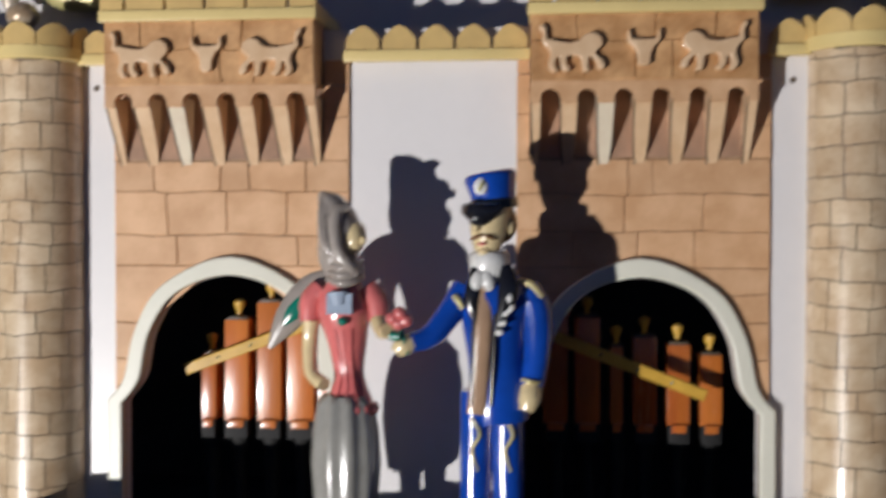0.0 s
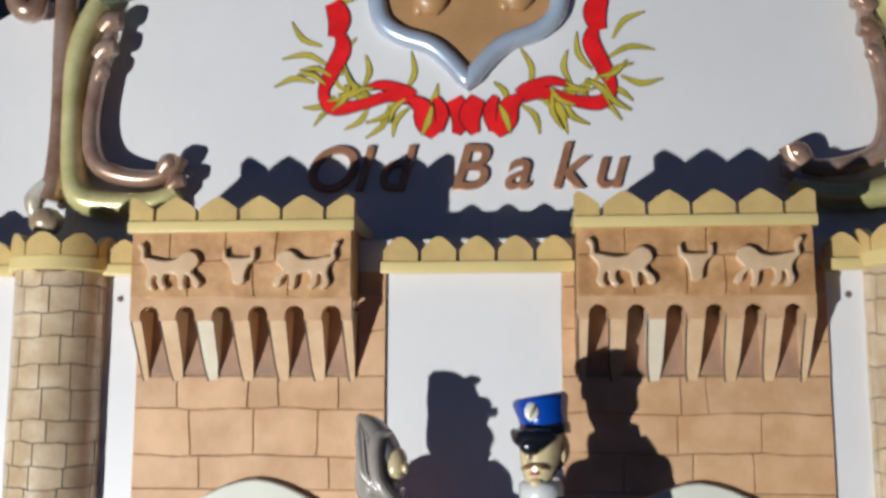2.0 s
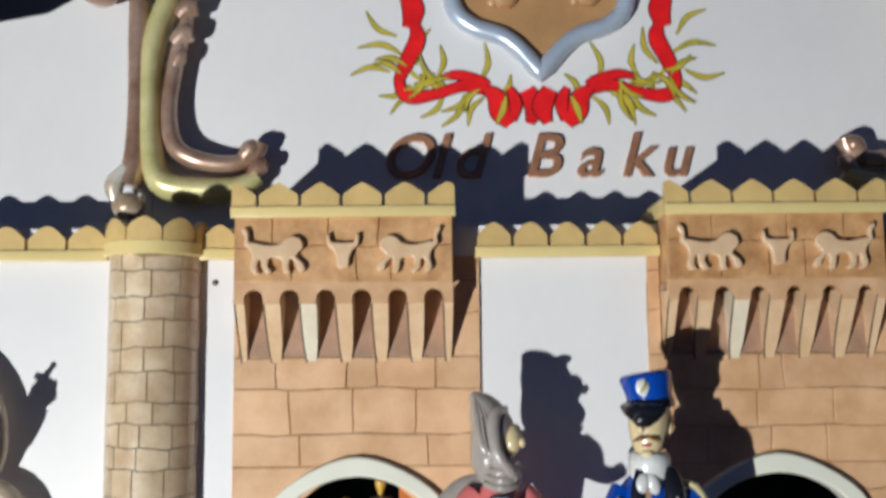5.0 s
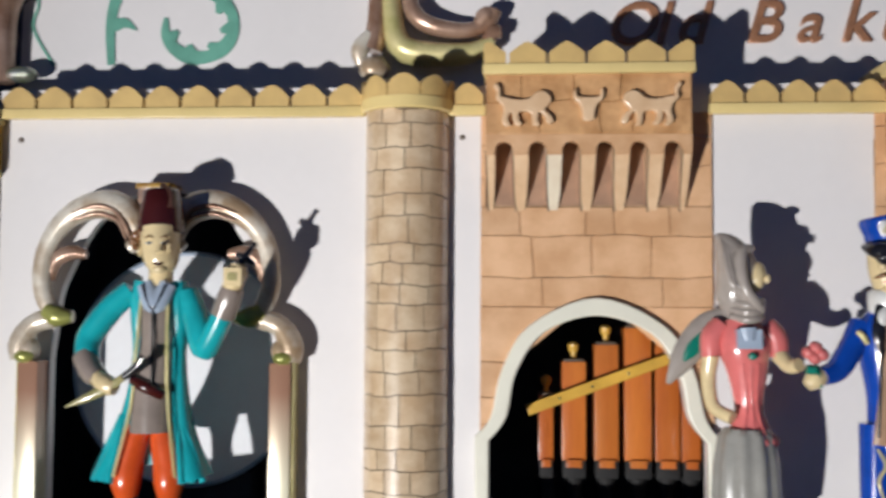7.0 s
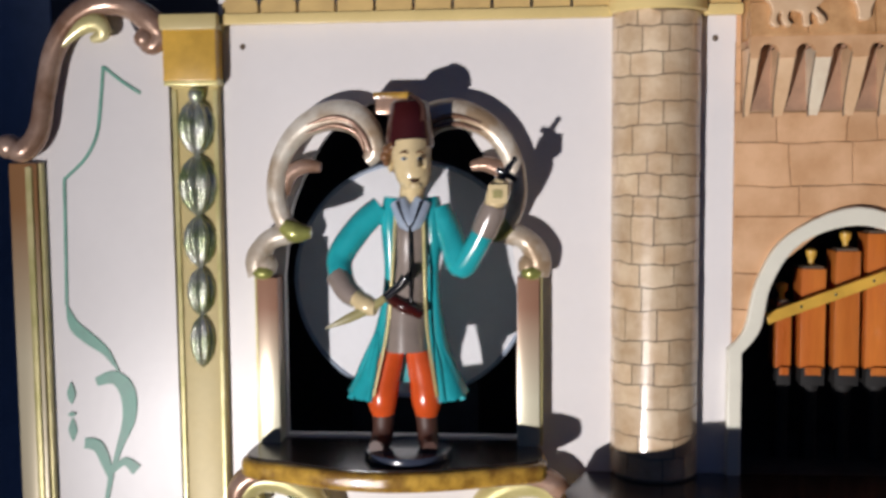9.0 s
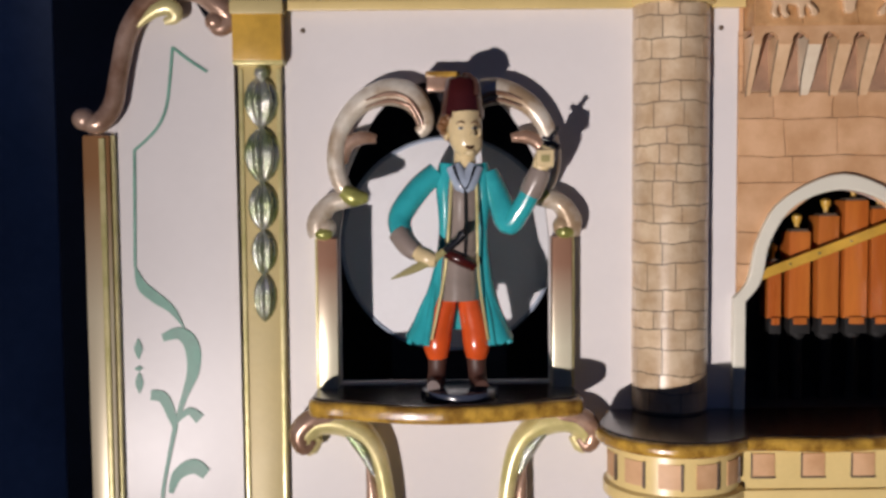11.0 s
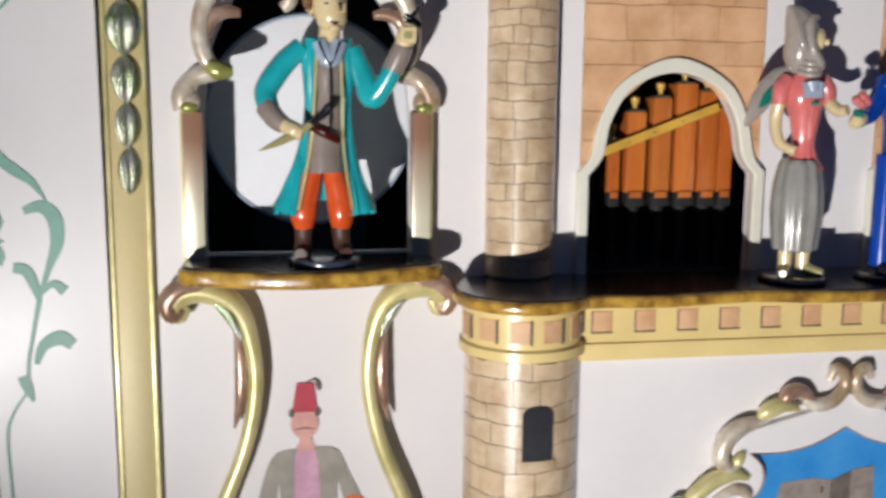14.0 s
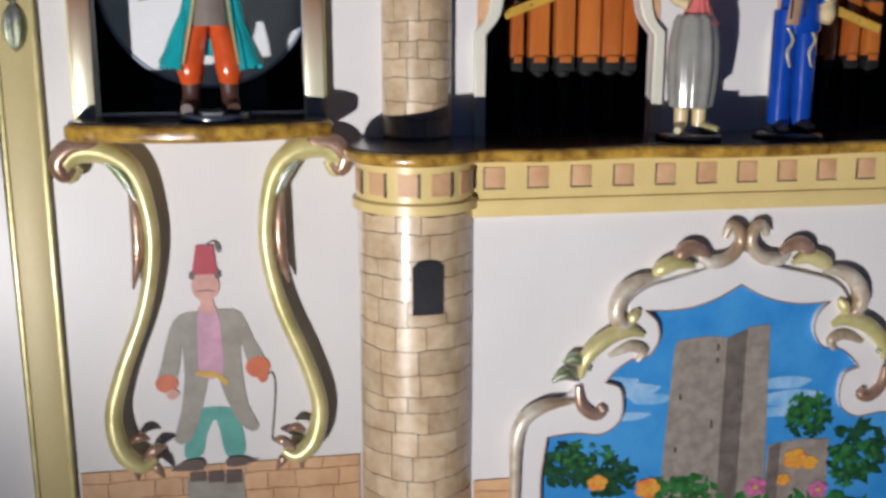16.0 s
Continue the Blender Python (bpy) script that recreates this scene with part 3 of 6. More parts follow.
band = thing("crenellated_band", (0, LOW, 0.95), "yellow crenellated band under the shelf", "crenellated band")
part("back", box((-0.478, LOW - 0.006, 0.968), (0.478, LOW, 1.034)), YELLOW, band)
part("moulding", box((-0.478, LOW - 0.012, 0.939), (0.478, LOW, 0.968), 0.003), YELLOW, band)
for i in range(-6, 7):
    x = i * 0.0735 - 0.0
    part("panel", box((x - 0.0165, LOW - 0.0085, 0.987), (x + 0.0165, LOW - 0.005, 1.021), 0.001), STONE_PINK, band, "pink-brown square panel")
    part("panel_edge", box((x - 0.0185, LOW - 0.0095, 0.985), (x - 0.0168, LOW - 0.005, 1.021)), JOINT_DARK, band)
    part("panel_foot", box((x - 0.0165, LOW - 0.0095, 0.9845), (x + 0.0175, LOW - 0.005, 0.9865)), JOINT_DARK, band)


# ---- pilaster, garland and wing panel at each end ----
def blend(name, top, low, z0, z1, rough=0.25, metal=0.4):
    """Airbrushed gilding that runs from one colour to another down its length."""
    m, nt, b = nodes_of(name)
    tc = nt.nodes.new("ShaderNodeTexCoord")
    sep = nt.nodes.new("ShaderNodeSeparateXYZ")
    nt.links.new(tc.outputs["Object"], sep.inputs[0])
    rng = nt.nodes.new("ShaderNodeMapRange")
    rng.inputs["From Min"].default_value, rng.inputs["From Max"].default_value = z0, z1
    nz = add(nt, "ShaderNodeTexNoise", Scale=40.0, Detail=4.0)
    nt.links.new(tc.outputs["Object"], nz.inputs["Vector"])
    ad = nt.nodes.new("ShaderNodeMath")
    ad.operation = "MULTIPLY_ADD"
    ad.inputs[1].default_value = 0.012
    nt.links.new(nz.outputs[0], ad.inputs[0])
    nt.links.new(sep.outputs["Z"], ad.inputs[2])
    nt.links.new(ad.outputs[0], rng.inputs[0])
    mix = nt.nodes.new("ShaderNodeMix")
    mix.data_type = "RGBA"
    mix.inputs[6].default_value, mix.inputs[7].default_value = (*low, 1), (*top, 1)
    nt.links.new(rng.outputs[0], mix.inputs[0])
    nt.links.new(mix.outputs[2], b.inputs["Base Color"])
    b.inputs["Roughness"].default_value, b.inputs["Metallic"].default_value = rough, metal
    return m


JAMB = blend("jamb_gilding", (0.36, 0.19, 0.12), (0.74, 0.70, 0.52), 1.17, 1.30, 0.3, 0.2)
STRIP = blend("wing_strip_gilding", (0.34, 0.17, 0.07), (0.66, 0.58, 0.40), 1.22, 1.44, 0.3, 0.15)

for s in (-1, 1):
    def X(a, b):
        return min(s * a, s * b), max(s * a, s * b)
    x0, x1 = X(1.158, 1.226)
    t = thing("pilaster", (s * 1.192, 0, 0), "flat yellow-gold pilaster with a capital block", "pilaster", "pilasters")
    part("shaft", box((x0, -0.012, 0.0), (x1, 0.012, 1.61), 0.002), GOLD_STRIP, t)
    part("edge", box((x0 + 0.001, -0.016, 0.0), (x0 + 0.008, -0.0115, 1.60), 0.0015), GOLD, t, "bright gold edge strip")
    part("edge", box((x1 - 0.008, -0.016, 0.0), (x1 - 0.001, -0.0115, 1.60), 0.0015), GOLD, t, "bright gold edge strip")
    capital = part("capital", box((x0 - 0.004, -0.034, 1.612), (x1 + 0.004, 0.012, 1.700), 0.002), BRACE, t, "varnished wooden capital block")
    part("capital_cap", box((x0 - 0.007, -0.038, 1.682), (x1 + 0.007, 0.012, 1.704), 0.003), GOLD_STRIP, capital)
    part("capital_foot", box((x0 - 0.005, -0.030, 1.606), (x1 + 0.005, 0.010, 1.616), 0.002), GOLD, capital)
    g = thing("garland", (s * 1.190, -0.012, 1.2), "silver-green gilded husk garland hanging on the pilaster", "garland", "garlands")
    marks = (1.588, 1.508, 1.422, 1.348, 1.278, 1.204)
    part("bud", Shape().ell((s * 1.188, -0.020, 1.594), (0.012, 0.010, 0.012)).mesh(), SILVER, g)
    for i in range(5):
        za, zb = marks[i], marks[i + 1]
        zc, hh, r = (za + zb) / 2, (za - zb) / 2, (0.0235, 0.0245, 0.0205, 0.0175, 0.0155)[i]
        husk = Shape()
        prof = [(0.12, -1.0), (0.5, -0.8), (0.82, -0.5), (1.0, -0.05), (0.95, 0.35), (0.72, 0.7), (0.35, 0.95), (0.1, 1.03)]
        husk.lathe((s * 1.190, -0.016, zc), [(r * a, hh * b) for a, b in prof], n=48, sy=0.85, folds=7, fold=0.17)
        part("husk", husk.mesh(angle=70), SILVER, g)
    w = thing("wing_panel", (s * 1.35, 0, 0), "white wing panel with a scrolled gilded top edge", "wing panel", "wing panels")
    edge = [(1.235, 1.665), (1.262, 1.655), (1.30, 1.715), (1.345, 1.715), (1.382, 1.68), (1.402, 1.60), (1.418, 1.545), (1.44, 1.512), (1.466, 1.505)]
    line = [(s * x, z) for x, z in [(1.228, 0.0), *smooth(edge, 4), (1.470, 0.0)]]
    part("panel", plate([line], 0.0, 0.018), WHITE, w)
    xa, xb = X(1.429, 1.472)
    part("strip", box((xa, -0.014, 0.0), (xb, 0.01, 1.50), 0.004), STRIP, w, "brown to cream gilded edge strip")
    xa, xb = X(1.4225, 1.4275)
    part("bead", box((xa, -0.012, 0.0), (xb, 0.004, 1.50), 0.0018), GOLD, w, "thin gold bead")
    xa, xb = X(1.435, 1.445)
    part("bead", box((xa, -0.019, 0.0), (xb, -0.010, 1.495), 0.003), GOLD, w, "thin gold bead")
    sc = Shape()
    sc.tube([(s * x, y, z) for x, y, z in ((1.462, -0.02, 1.523), (1.442, -0.022, 1.518), (1.420, -0.02, 1.545), (1.408, -0.02, 1.60), (1.392, -0.02, 1.66), (1.360, -0.02, 1.704), (1.322, -0.02, 1.722), (1.284, -0.02, 1.718), (1.254, -0.02, 1.70), (1.236, -0.02, 1.678), (1.25, -0.022, 1.662), (1.264, -0.022, 1.672))],
            (0.016, 0.017, 0.016, 0.015, 0.016, 0.018, 0.017, 0.016, 0.019, 0.016, 0.013, 0.010), flat=0.9, n=14)
    sc.ell((s * 1.464, -0.024, 1.524), (0.019, 0.016, 0.018))
    sc.ell((s * 1.258, -0.026, 1.672), (0.015, 0.014, 0.014))
    part("scroll", sc.mesh(angle=70), BRONZE, w, "bronze-gilded scroll along the top")
    lf = Shape()
    lf.tube([(s * x, -0.026, z) for x, z in ((1.385, 1.66), (1.35, 1.69), (1.325, 1.695), (1.318, 1.680), (1.335, 1.672))], (0.004, 0.012, 0.014, 0.011, 0.005), flat=0.7, n=12)
    part("leaf", lf.mesh(angle=70), GOLD, w, "gold leaf on the scroll")


# ---- green painted flourishes on the wings and side boards ----
layer = [0]


def stroke(pts, widths, y, name, mat, parent=None, thick=0.0012):
    """A flat brush stroke of changing width."""
    line = np.array(smooth([(*p, w) for p, w in zip(pts, widths)], 7))
    T = np.gradient(line[:, :2], axis=0)
    T /= np.linalg.norm(T, axis=1)[:, None] + 1e-9
    N = np.stack((-T[:, 1], T[:, 0]), 1) * np.maximum(line[:, 2:3], 0.0005)
    layer[0] = (layer[0] + 1) % 14
    y -= layer[0] * 0.00005
    loop = [tuple(q) for q in line[:, :2] + N] + [tuple(q) for q in (line[:, :2] - N)[::-1]]
    return part(name, plate([loop], y, thick), mat, parent)


for s in (-1, 1):
    t = thing("green_flourish", (s * 1.35, -0.001, 1.1), "green painted scroll ornament on a white panel", "painted ornament", "green ornaments")

    def g(pts, w, y=-0.0018):
        stroke([(s * x, z) for x, z in pts], w, y, "brush_stroke", GREEN, t)

    thin = 0.0022
    g(((1.276, 1.598), (1.305, 1.617), (1.330, 1.637)), (thin,) * 3)
    g(((1.330, 1.637), (1.335, 1.59), (1.343, 1.54), (1.362, 1.505), (1.394, 1.476)), (thin,) * 5)
    g(((1.394, 1.476), (1.396, 1.38), (1.398, 1.29)), (thin,) * 3)
    g(((1.398, 1.292), (1.388, 1.262), (1.368, 1.243), (1.342, 1.223), (1.322, 1.193)), (0.001, 0.008, 0.009, 0.006, 0.001))
    g(((1.357, 1.177), (1.330, 1.184), (1.311, 1.165), (1.309, 1.125), (1.325, 1.080), (1.340, 1.035)), (0.006, 0.010, 0.012, 0.010, 0.005, 0.003))
    g(((1.300, 1.045), (1.318, 1.058), (1.340, 1.040)), (0.009, 0.006, 0.003))
    g(((1.378, 1.085), (1.358, 1.08), (1.345, 1.05), (1.340, 1.028)), (0.008, 0.009, 0.007, 0.003))
    g(((1.340, 1.035), (1.352, 0.98), (1.362, 0.93), (1.366, 0.88)), (0.004, 0.003, 0.003, 0.003))
    g(((1.292, 0.955), (1.312, 0.968), (1.338, 0.955), (1.350, 0.925)), (0.009, 0.012, 0.009, 0.004))
    g(((1.372, 0.905), (1.366, 0.885), (1.358, 0.862)), (0.009, 0.008, 0.002))
    g(((1.366, 0.88), (1.392, 0.84), (1.402, 0.80), (1.400, 0.70), (1.40, 0.60)), (thin,) * 5)
    for z, h in ((1.160, 0.016), (1.128, 0.004), (1.105, 0.017)):
        g(((1.396, z + h), (1.396, z), (1.396, z - h)), (0.001, 0.0065, 0.001))
    # on the upper side boards
    h = BOARD - 0.0005
    g(((1.165, 1.93), (1.158, 1.90), (1.165, 1.86), (1.13, 1.80)), (thin,) * 4, h)
    g(((1.018, 1.93), (1.032, 1.90), (1.038, 1.86), (1.036, 1.80)), (0.010, 0.009, 0.008, 0.006), h)
    g(((1.036, 1.862), (1.015, 1.868), (0.995, 1.856)), (0.010, 0.008, 0.001), h)
    ring = [(0.893 + 0.056 * math.cos(radians(a)), 1.862 + 0.052 * math.sin(radians(a))) for a in range(75, 405, 30)]
    g(ring, (0.002, 0.006, 0.010, 0.009, 0.010, 0.012, 0.010, 0.012, 0.010, 0.008, 0.003), h)
    g(((0.893, 1.916), (0.93, 1.93), (0.965, 1.95)), (0.004, 0.006, 0.003), h)
    for k in range(5):
        a = radians(20 + 50 * k)
        g(((0.893 + 0.05 * math.cos(a + 2), 1.862 + 0.045 * math.sin(a + 2)), (0.893 + 0.036 * math.cos(a + 2.2), 1.862 + 0.034 * math.sin(a + 2.2))), (0.010, 0.004), h)


# ---- niche with drum, console and gilded frame ----
def niche(s):
    cx = s * -NICHE if s > 0 else NICHE

    def M(pts, y):
        return [(cx + x, y, z) for x, z in pts]

    drum = thing("drum", (cx, 0.11, 1.318), "white-skinned drum standing behind the niche opening", "drum", "drums")
    sh = Shape()
    rings = []
    for r, y in ((0.02, 0.092), (0.171, 0.092), (0.177, 0.095), (0.179, 0.107), (0.179, 0.192)):
        rings.append([(cx + 0.008 + r * math.cos(a), y, 1.318 + r * math.sin(a)) for a in (2 * math.pi * j / 72 for j in range(72))])
    skin = part("skin", Shape().rings(rings).mesh(angle=40), SKIN_WHITE, drum)
    part("stand", box((cx - 0.09, 0.112, 1.044), (cx + 0.106, 0.18, 1.160), 0.003), BLACK, drum, "dark wooden drum stand")
    hoop = [[(cx + 0.008 + (0.179 + 0.004 * math.cos(b)) * math.cos(a), 0.098 + 0.006 * math.sin(b), 1.318 + (0.179 + 0.004 * math.cos(b)) * math.sin(a)) for b in (2 * math.pi * k / 8 for k in range(8))] for a in (2 * math.pi * j / 72 for j in range(73))]
    part("hoop", Shape().rings(hoop, cap=False).mesh(), CLOTH, skin, "grey-blue drum hoop")

    fr = thing("niche_frame", (cx, -0.02, 1.1), "gilded jambs and scrolls framing the niche", "niche frame", "niche frames")
    for d in (-1, 1):
        xa, xb = sorted((cx + d * 0.168, cx + d * 0.199))
        part("jamb", box((xa, -0.036, 1.098), (xb, 0.0, 1.336), 0.003), JAMB, fr)
        part("jamb_side", box((min(cx + d * 0.199, cx + d * 0.203), -0.030, 1.098), (max(cx + d * 0.199, cx + d * 0.203), 0.0, 1.338), 0.0015), GOLD, fr)
        k = Shape()
        k.tube(M([(d * 0.196, 1.338), (d * 0.197, 1.362), (d * 0.180, 1.388), (d * 0.150, 1.398), (d * 0.122, 1.400)], -0.028), (0.016, 0.018, 0.015, 0.015, 0.009), flat=0.9, n=14)
        k.ell((cx + d * 0.185, -0.030, 1.352), (0.016, 0.014, 0.018))
        part("knee_scroll", k.mesh(angle=70), SCROLL, fr)
        k = Shape()
        k.tube(M([(d * 0.158, 1.410), (d * 0.140, 1.400), (d * 0.118, 1.399)], -0.040), (0.010, 0.015, 0.007), flat=0.8, n=12)
        part("leaf_end", k.mesh(angle=70), OLIVE, fr, "olive-gold leaf end of the scroll")
        part("bead", Shape().ell((cx + d * 0.188, -0.038, 1.343), (0.015, 0.010, 0.010)).mesh(angle=70), OLIVE, fr, "olive-gold bead on the jamb")
        k = Shape()
        k.tube(M([(d * 0.125, 1.402), (d * 0.155, 1.412), (d * 0.168, 1.450), (d * 0.162, 1.498), (d * 0.136, 1.538), (d * 0.096, 1.560), (d * 0.058, 1.558), (d * 0.034, 1.535), (d * 0.028, 1.510), (d * 0.040, 1.498)], -0.030),
               (0.006, 0.013, 0.014, 0.014, 0.016, 0.020, 0.022, 0.018, 0.013, 0.009), flat=0.8, n=14)
        part("arch_scroll", k.mesh(angle=70), SCROLL, fr)
        for o, w in ((0.0, 0.004), (0.011, 0.0035)):
            k = Shape()
            k.tube(M([(d * 0.120, 1.548 - o), (d * 0.085, 1.558 - o), (d * 0.058, 1.552 - o), (d * (0.040 + o * 0.6), 1.530), (d * (0.032 + o * 0.6), 1.508)], -0.046), (0.001, w, w, w, 0.001), n=8)
            part("rib", k.mesh(), BRONZE, fr)
        k = Shape()
        k.tube(M([(d * 0.158, 1.452), (d * 0.150, 1.480), (d * 0.128, 1.492), (d * 0.105, 1.490)], -0.026), (0.008, 0.011, 0.011, 0.007), flat=0.8, n=12)
        part("tongue", k.mesh(angle=70), BRONZE, fr)
    part("keystone", box((cx - 0.026, -0.040, 1.562), (cx + 0.024, 0.0, 1.585), 0.004), BRONZE, fr, "bronze block at the crown of the arch")
    part("keystone_cap", box((cx - 0.028, -0.044, 1.583), (cx + 0.026, 0.0, 1.592), 0.003), AMBER, fr, "amber-brown cap of the block")

    con = thing("console", (cx, -0.08, 1.07), "small dark-topped console shelf with an amber wavy edge", "console", "consoles")
    half = [(0.0, -0.168), (0.05, -0.163), (0.10, -0.150), (0.15, -0.132), (0.185, -0.122), (0.206, -0.105), (0.208, -0.07), (0.20, -0.004)]
    right = smooth(half, 4)
    line = [(cx - x, y) for x, y in reversed(right)] + [(cx + x, y) for x, y in right[1:]]
    part("edge", slab(line, 1.070, 1.0965, 0.008), AMBER, con, "amber varnished edge")
    part("top", slab([(cx + (x - cx) * 0.97, min(y + 0.008, -0.003)) for x, y in line], 1.093, 1.0995, 0.001), SHELF_TOP, con, "dark varnished top")
    for d in (-1, 1):
        br = thing("bracket", (cx + d * 0.15, -0.03, 0.5), "gilded S-shaped scroll bracket below a console", "bracket", "brackets")
        k = Shape()
        k.tube(M([(d * 0.200, 1.022), (d * 0.214, 1.006), (d * 0.221, 1.026), (d * 0.200, 1.046), (d * 0.160, 1.044), (d * 0.122, 1.018), (d * 0.101, 0.965), (d * 0.094, 0.88), (d * 0.114, 0.775), (d * 0.156, 0.665), (d * 0.177, 0.585), (d * 0.166, 0.520), (d * 0.135, 0.492), (d * 0.110, 0.503)], -0.034),
               (0.008, 0.014, 0.019, 0.021, 0.021, 0.018, 0.014, 0.013, 0.013, 0.014, 0.015, 0.017, 0.015, 0.008), flat=1.1, n=16)
        part("scroll", k.mesh(angle=70), GOLD, br)
        k = Shape()
        k.tube(M([(d * 0.208, 1.020), (d * 0.222, 1.008), (d * 0.230, 1.030), (d * 0.208, 1.052), (d * 0.170, 1.052), (d * 0.145, 1.040)], -0.040), (0.008, 0.014, 0.017, 0.018, 0.014, 0.004), flat=1.1, n=14)
        part("head_curl", k.mesh(angle=70), BRONZE, br, "bronze curl at the head")
        k = Shape()
        k.tube(M([(d * 0.126, 0.975), (d * 0.118, 0.93), (d * 0.118, 0.87), (d * 0.130, 0.81)], -0.028), (0.002, 0.010, 0.011, 0.002), flat=0.9, n=10)
        part("leaf", k.mesh(angle=70), BRONZE, br, "bronze leaf on the bracket")
        k = Shape()
        k.tube(M([(d * 0.160, 1.034), (d * 0.132, 1.006), (d * 0.114, 0.965)], -0.048), (0.003, 0.010, 0.003), flat=0.7, n=10)
        part("leaf", k.mesh(angle=70), SILVER, br, "green-gold leaf on the bracket")
        k = Shape()
        for a, b, r in (((d * 0.150, 0.535), (d * 0.118, 0.540), 0.009), ((d * 0.13, 0.502), (d * 0.092, 0.524), 0.010), ((d * 0.12, 0.490), (d * 0.098, 0.466), 0.009), ((d * 0.145, 0.488), (d * 0.142, 0.464), 0.008)):
            k.tube(M([a, ((a[0] + b[0]) / 2, (a[1] + b[1]) / 2 + 0.008), b], -0.036), (r * 0.5, r, r * 0.25), n=10)
        part("acanthus", k.mesh(angle=70), BRONZE, br, "dark bronze acanthus at the foot")


for s in (-1, 1):
    niche(s)


# ---- gilded scrollwork of the upper board ----
UP_Y = 0.080
for s in (-1, 1):
    def Q(pts, y=UP_Y):
        return [(s * x, y, z) for x, z in pts]
    t = thing("corner_scroll", (s * 0.58, UP_Y, 1.8), "gilded L-shaped acanthus scroll on the upper board", "scroll ornament", "corner scrolls")
    k = Shape().tube(Q([(0.628, 2.262), (0.612, 2.225), (0.602, 2.14), (0.603, 2.03), (0.602, 1.93), (0.604, 1.85), (0.612, 1.81)]), (0.012, 0.018, 0.017, 0.015, 0.014, 0.016, 0.018), flat=1.2, n=14)
    k.ell((s * 0.632, UP_Y - 0.01, 2.262), (0.018, 0.018, 0.016))
    part("stem", k.mesh(angle=70), BRONZE, t)
    k = Shape().tube(Q([(0.535, 2.135), (0.560, 2.085), (0.580, 2.02), (0.584, 1.93), (0.578, 1.85), (0.560, 1.812), (0.51, 1.803), (0.455, 1.806), (0.425, 1.822)]), (0.010, 0.017, 0.017, 0.015, 0.017, 0.021, 0.019, 0.016, 0.012), flat=1.3, n=14)
    part("outer_scroll", k.mesh(angle=70), GOLD, t)
    k = Shape().tube(Q([(0.532, 2.06), (0.548, 1.99), (0.556, 1.92), (0.546, 1.868), (0.512, 1.846), (0.462, 1.840), (0.432, 1.852), (0.424, 1.870)]), (0.010, 0.012, 0.012, 0.014, 0.014, 0.012, 0.012, 0.014), flat=1.2, n=14)
    part("inner_scroll", k.mesh(angle=70), BRONZE, t)
    k = Shape()
    k.ell((s * 0.604, UP_Y - 0.022, 1.776), (0.024, 0.022, 0.020))
    k.tube(Q([(0.612, 1.835), (0.628, 1.81), (0.626, 1.785)], UP_Y - 0.012), (0.008, 0.014, 0.008), n=12)
    part("foot_knob", k.mesh(angle=70), SCROLL, t)
    for x, z, a, b in ((0.535, 2.118, 0.026, 0.020), (0.530, 2.070, 0.014, 0.016), (0.536, 2.030, 0.014, 0.015), (0.540, 1.996, 0.008, 0.012), (0.570, 2.155, 0.010, 0.014), (0.436, 1.858, 0.010, 0.015), (0.424, 1.832, 0.012, 0.012)):
        k = Shape().tube(Q([(x + a, z - 0.012), (x, z + 0.002), (x - a, z + 0.004)], UP_Y - 0.006), (b * 0.7, b, b * 0.8), n=12)
        part("leaf", k.mesh(angle=70), SILVER if z > 2.1 else BRONZE, t, "gilded leaf lobe on the scroll")
    t = thing("crest_scroll", (s * 0.4, UP_Y, 2.2), "gilded scroll along the top edge of the upper board", "scroll ornament", "crest scrolls")
    k = Shape().tube(Q([(0.535, 2.172), (0.562, 2.158), (0.575, 2.185), (0.552, 2.222), (0.50, 2.242), (0.45, 2.244)], UP_Y + 0.015), (0.012, 0.017, 0.018, 0.018, 0.016, 0.008), flat=1.2, n=14)
    part("end_scroll", k.mesh(angle=70), BRONZE, t)
    k = Shape().tube(Q([(0.47, 2.246), (0.42, 2.250), (0.385, 2.238), (0.362, 2.212), (0.375, 2.194)], UP_Y + 0.012), (0.006, 0.014, 0.017, 0.016, 0.008), flat=1.2, n=14)
    part("leaf", k.mesh(angle=70), SILVER, t, "olive gilded leaf")
    k = Shape().tube(Q([(0.365, 2.238), (0.30, 2.246), (0.245, 2.262), (0.195, 2.290), (0.165, 2.328), (0.178, 2.348)], UP_Y + 0.015), (0.008, 0.013, 0.016, 0.016, 0.020, 0.013), flat=1.2, n=14)
    k.tube(Q([(0.255, 2.262), (0.235, 2.292), (0.222, 2.318)], UP_Y + 0.015), (0.014, 0.012, 0.003), n=10)
    part("crest", k.mesh(angle=70), BRONZE, t)
    t = thing("side_scroll", (s * 0.7, UP_Y, 2.1), "bronze-gilded scroll along the upper side board", "scroll ornament", "side scrolls")
    k = Shape().tube(Q([(0.640, 2.120), (0.652, 2.098), (0.672, 2.105), (0.678, 2.140), (0.70, 2.172), (0.74, 2.170), (0.82, 2.115), (0.92, 2.075), (1.03, 2.035), (1.13, 1.98), (1.19, 1.90), (1.20, 1.83), (1.196, 1.765)]), (0.010, 0.018, 0.020, 0.021, 0.020, 0.017, 0.016, 0.015, 0.015, 0.016, 0.019, 0.020, 0.016), flat=1.1, n=14)
    part("scroll", k.mesh(angle=70), BRONZE, t)
    k = Shape()
    k.ell((s * 1.165, UP_Y - 0.005, 1.778), (0.026, 0.018, 0.013))
    part("foot", k.mesh(), SILVER, t, "dark silvered foot")

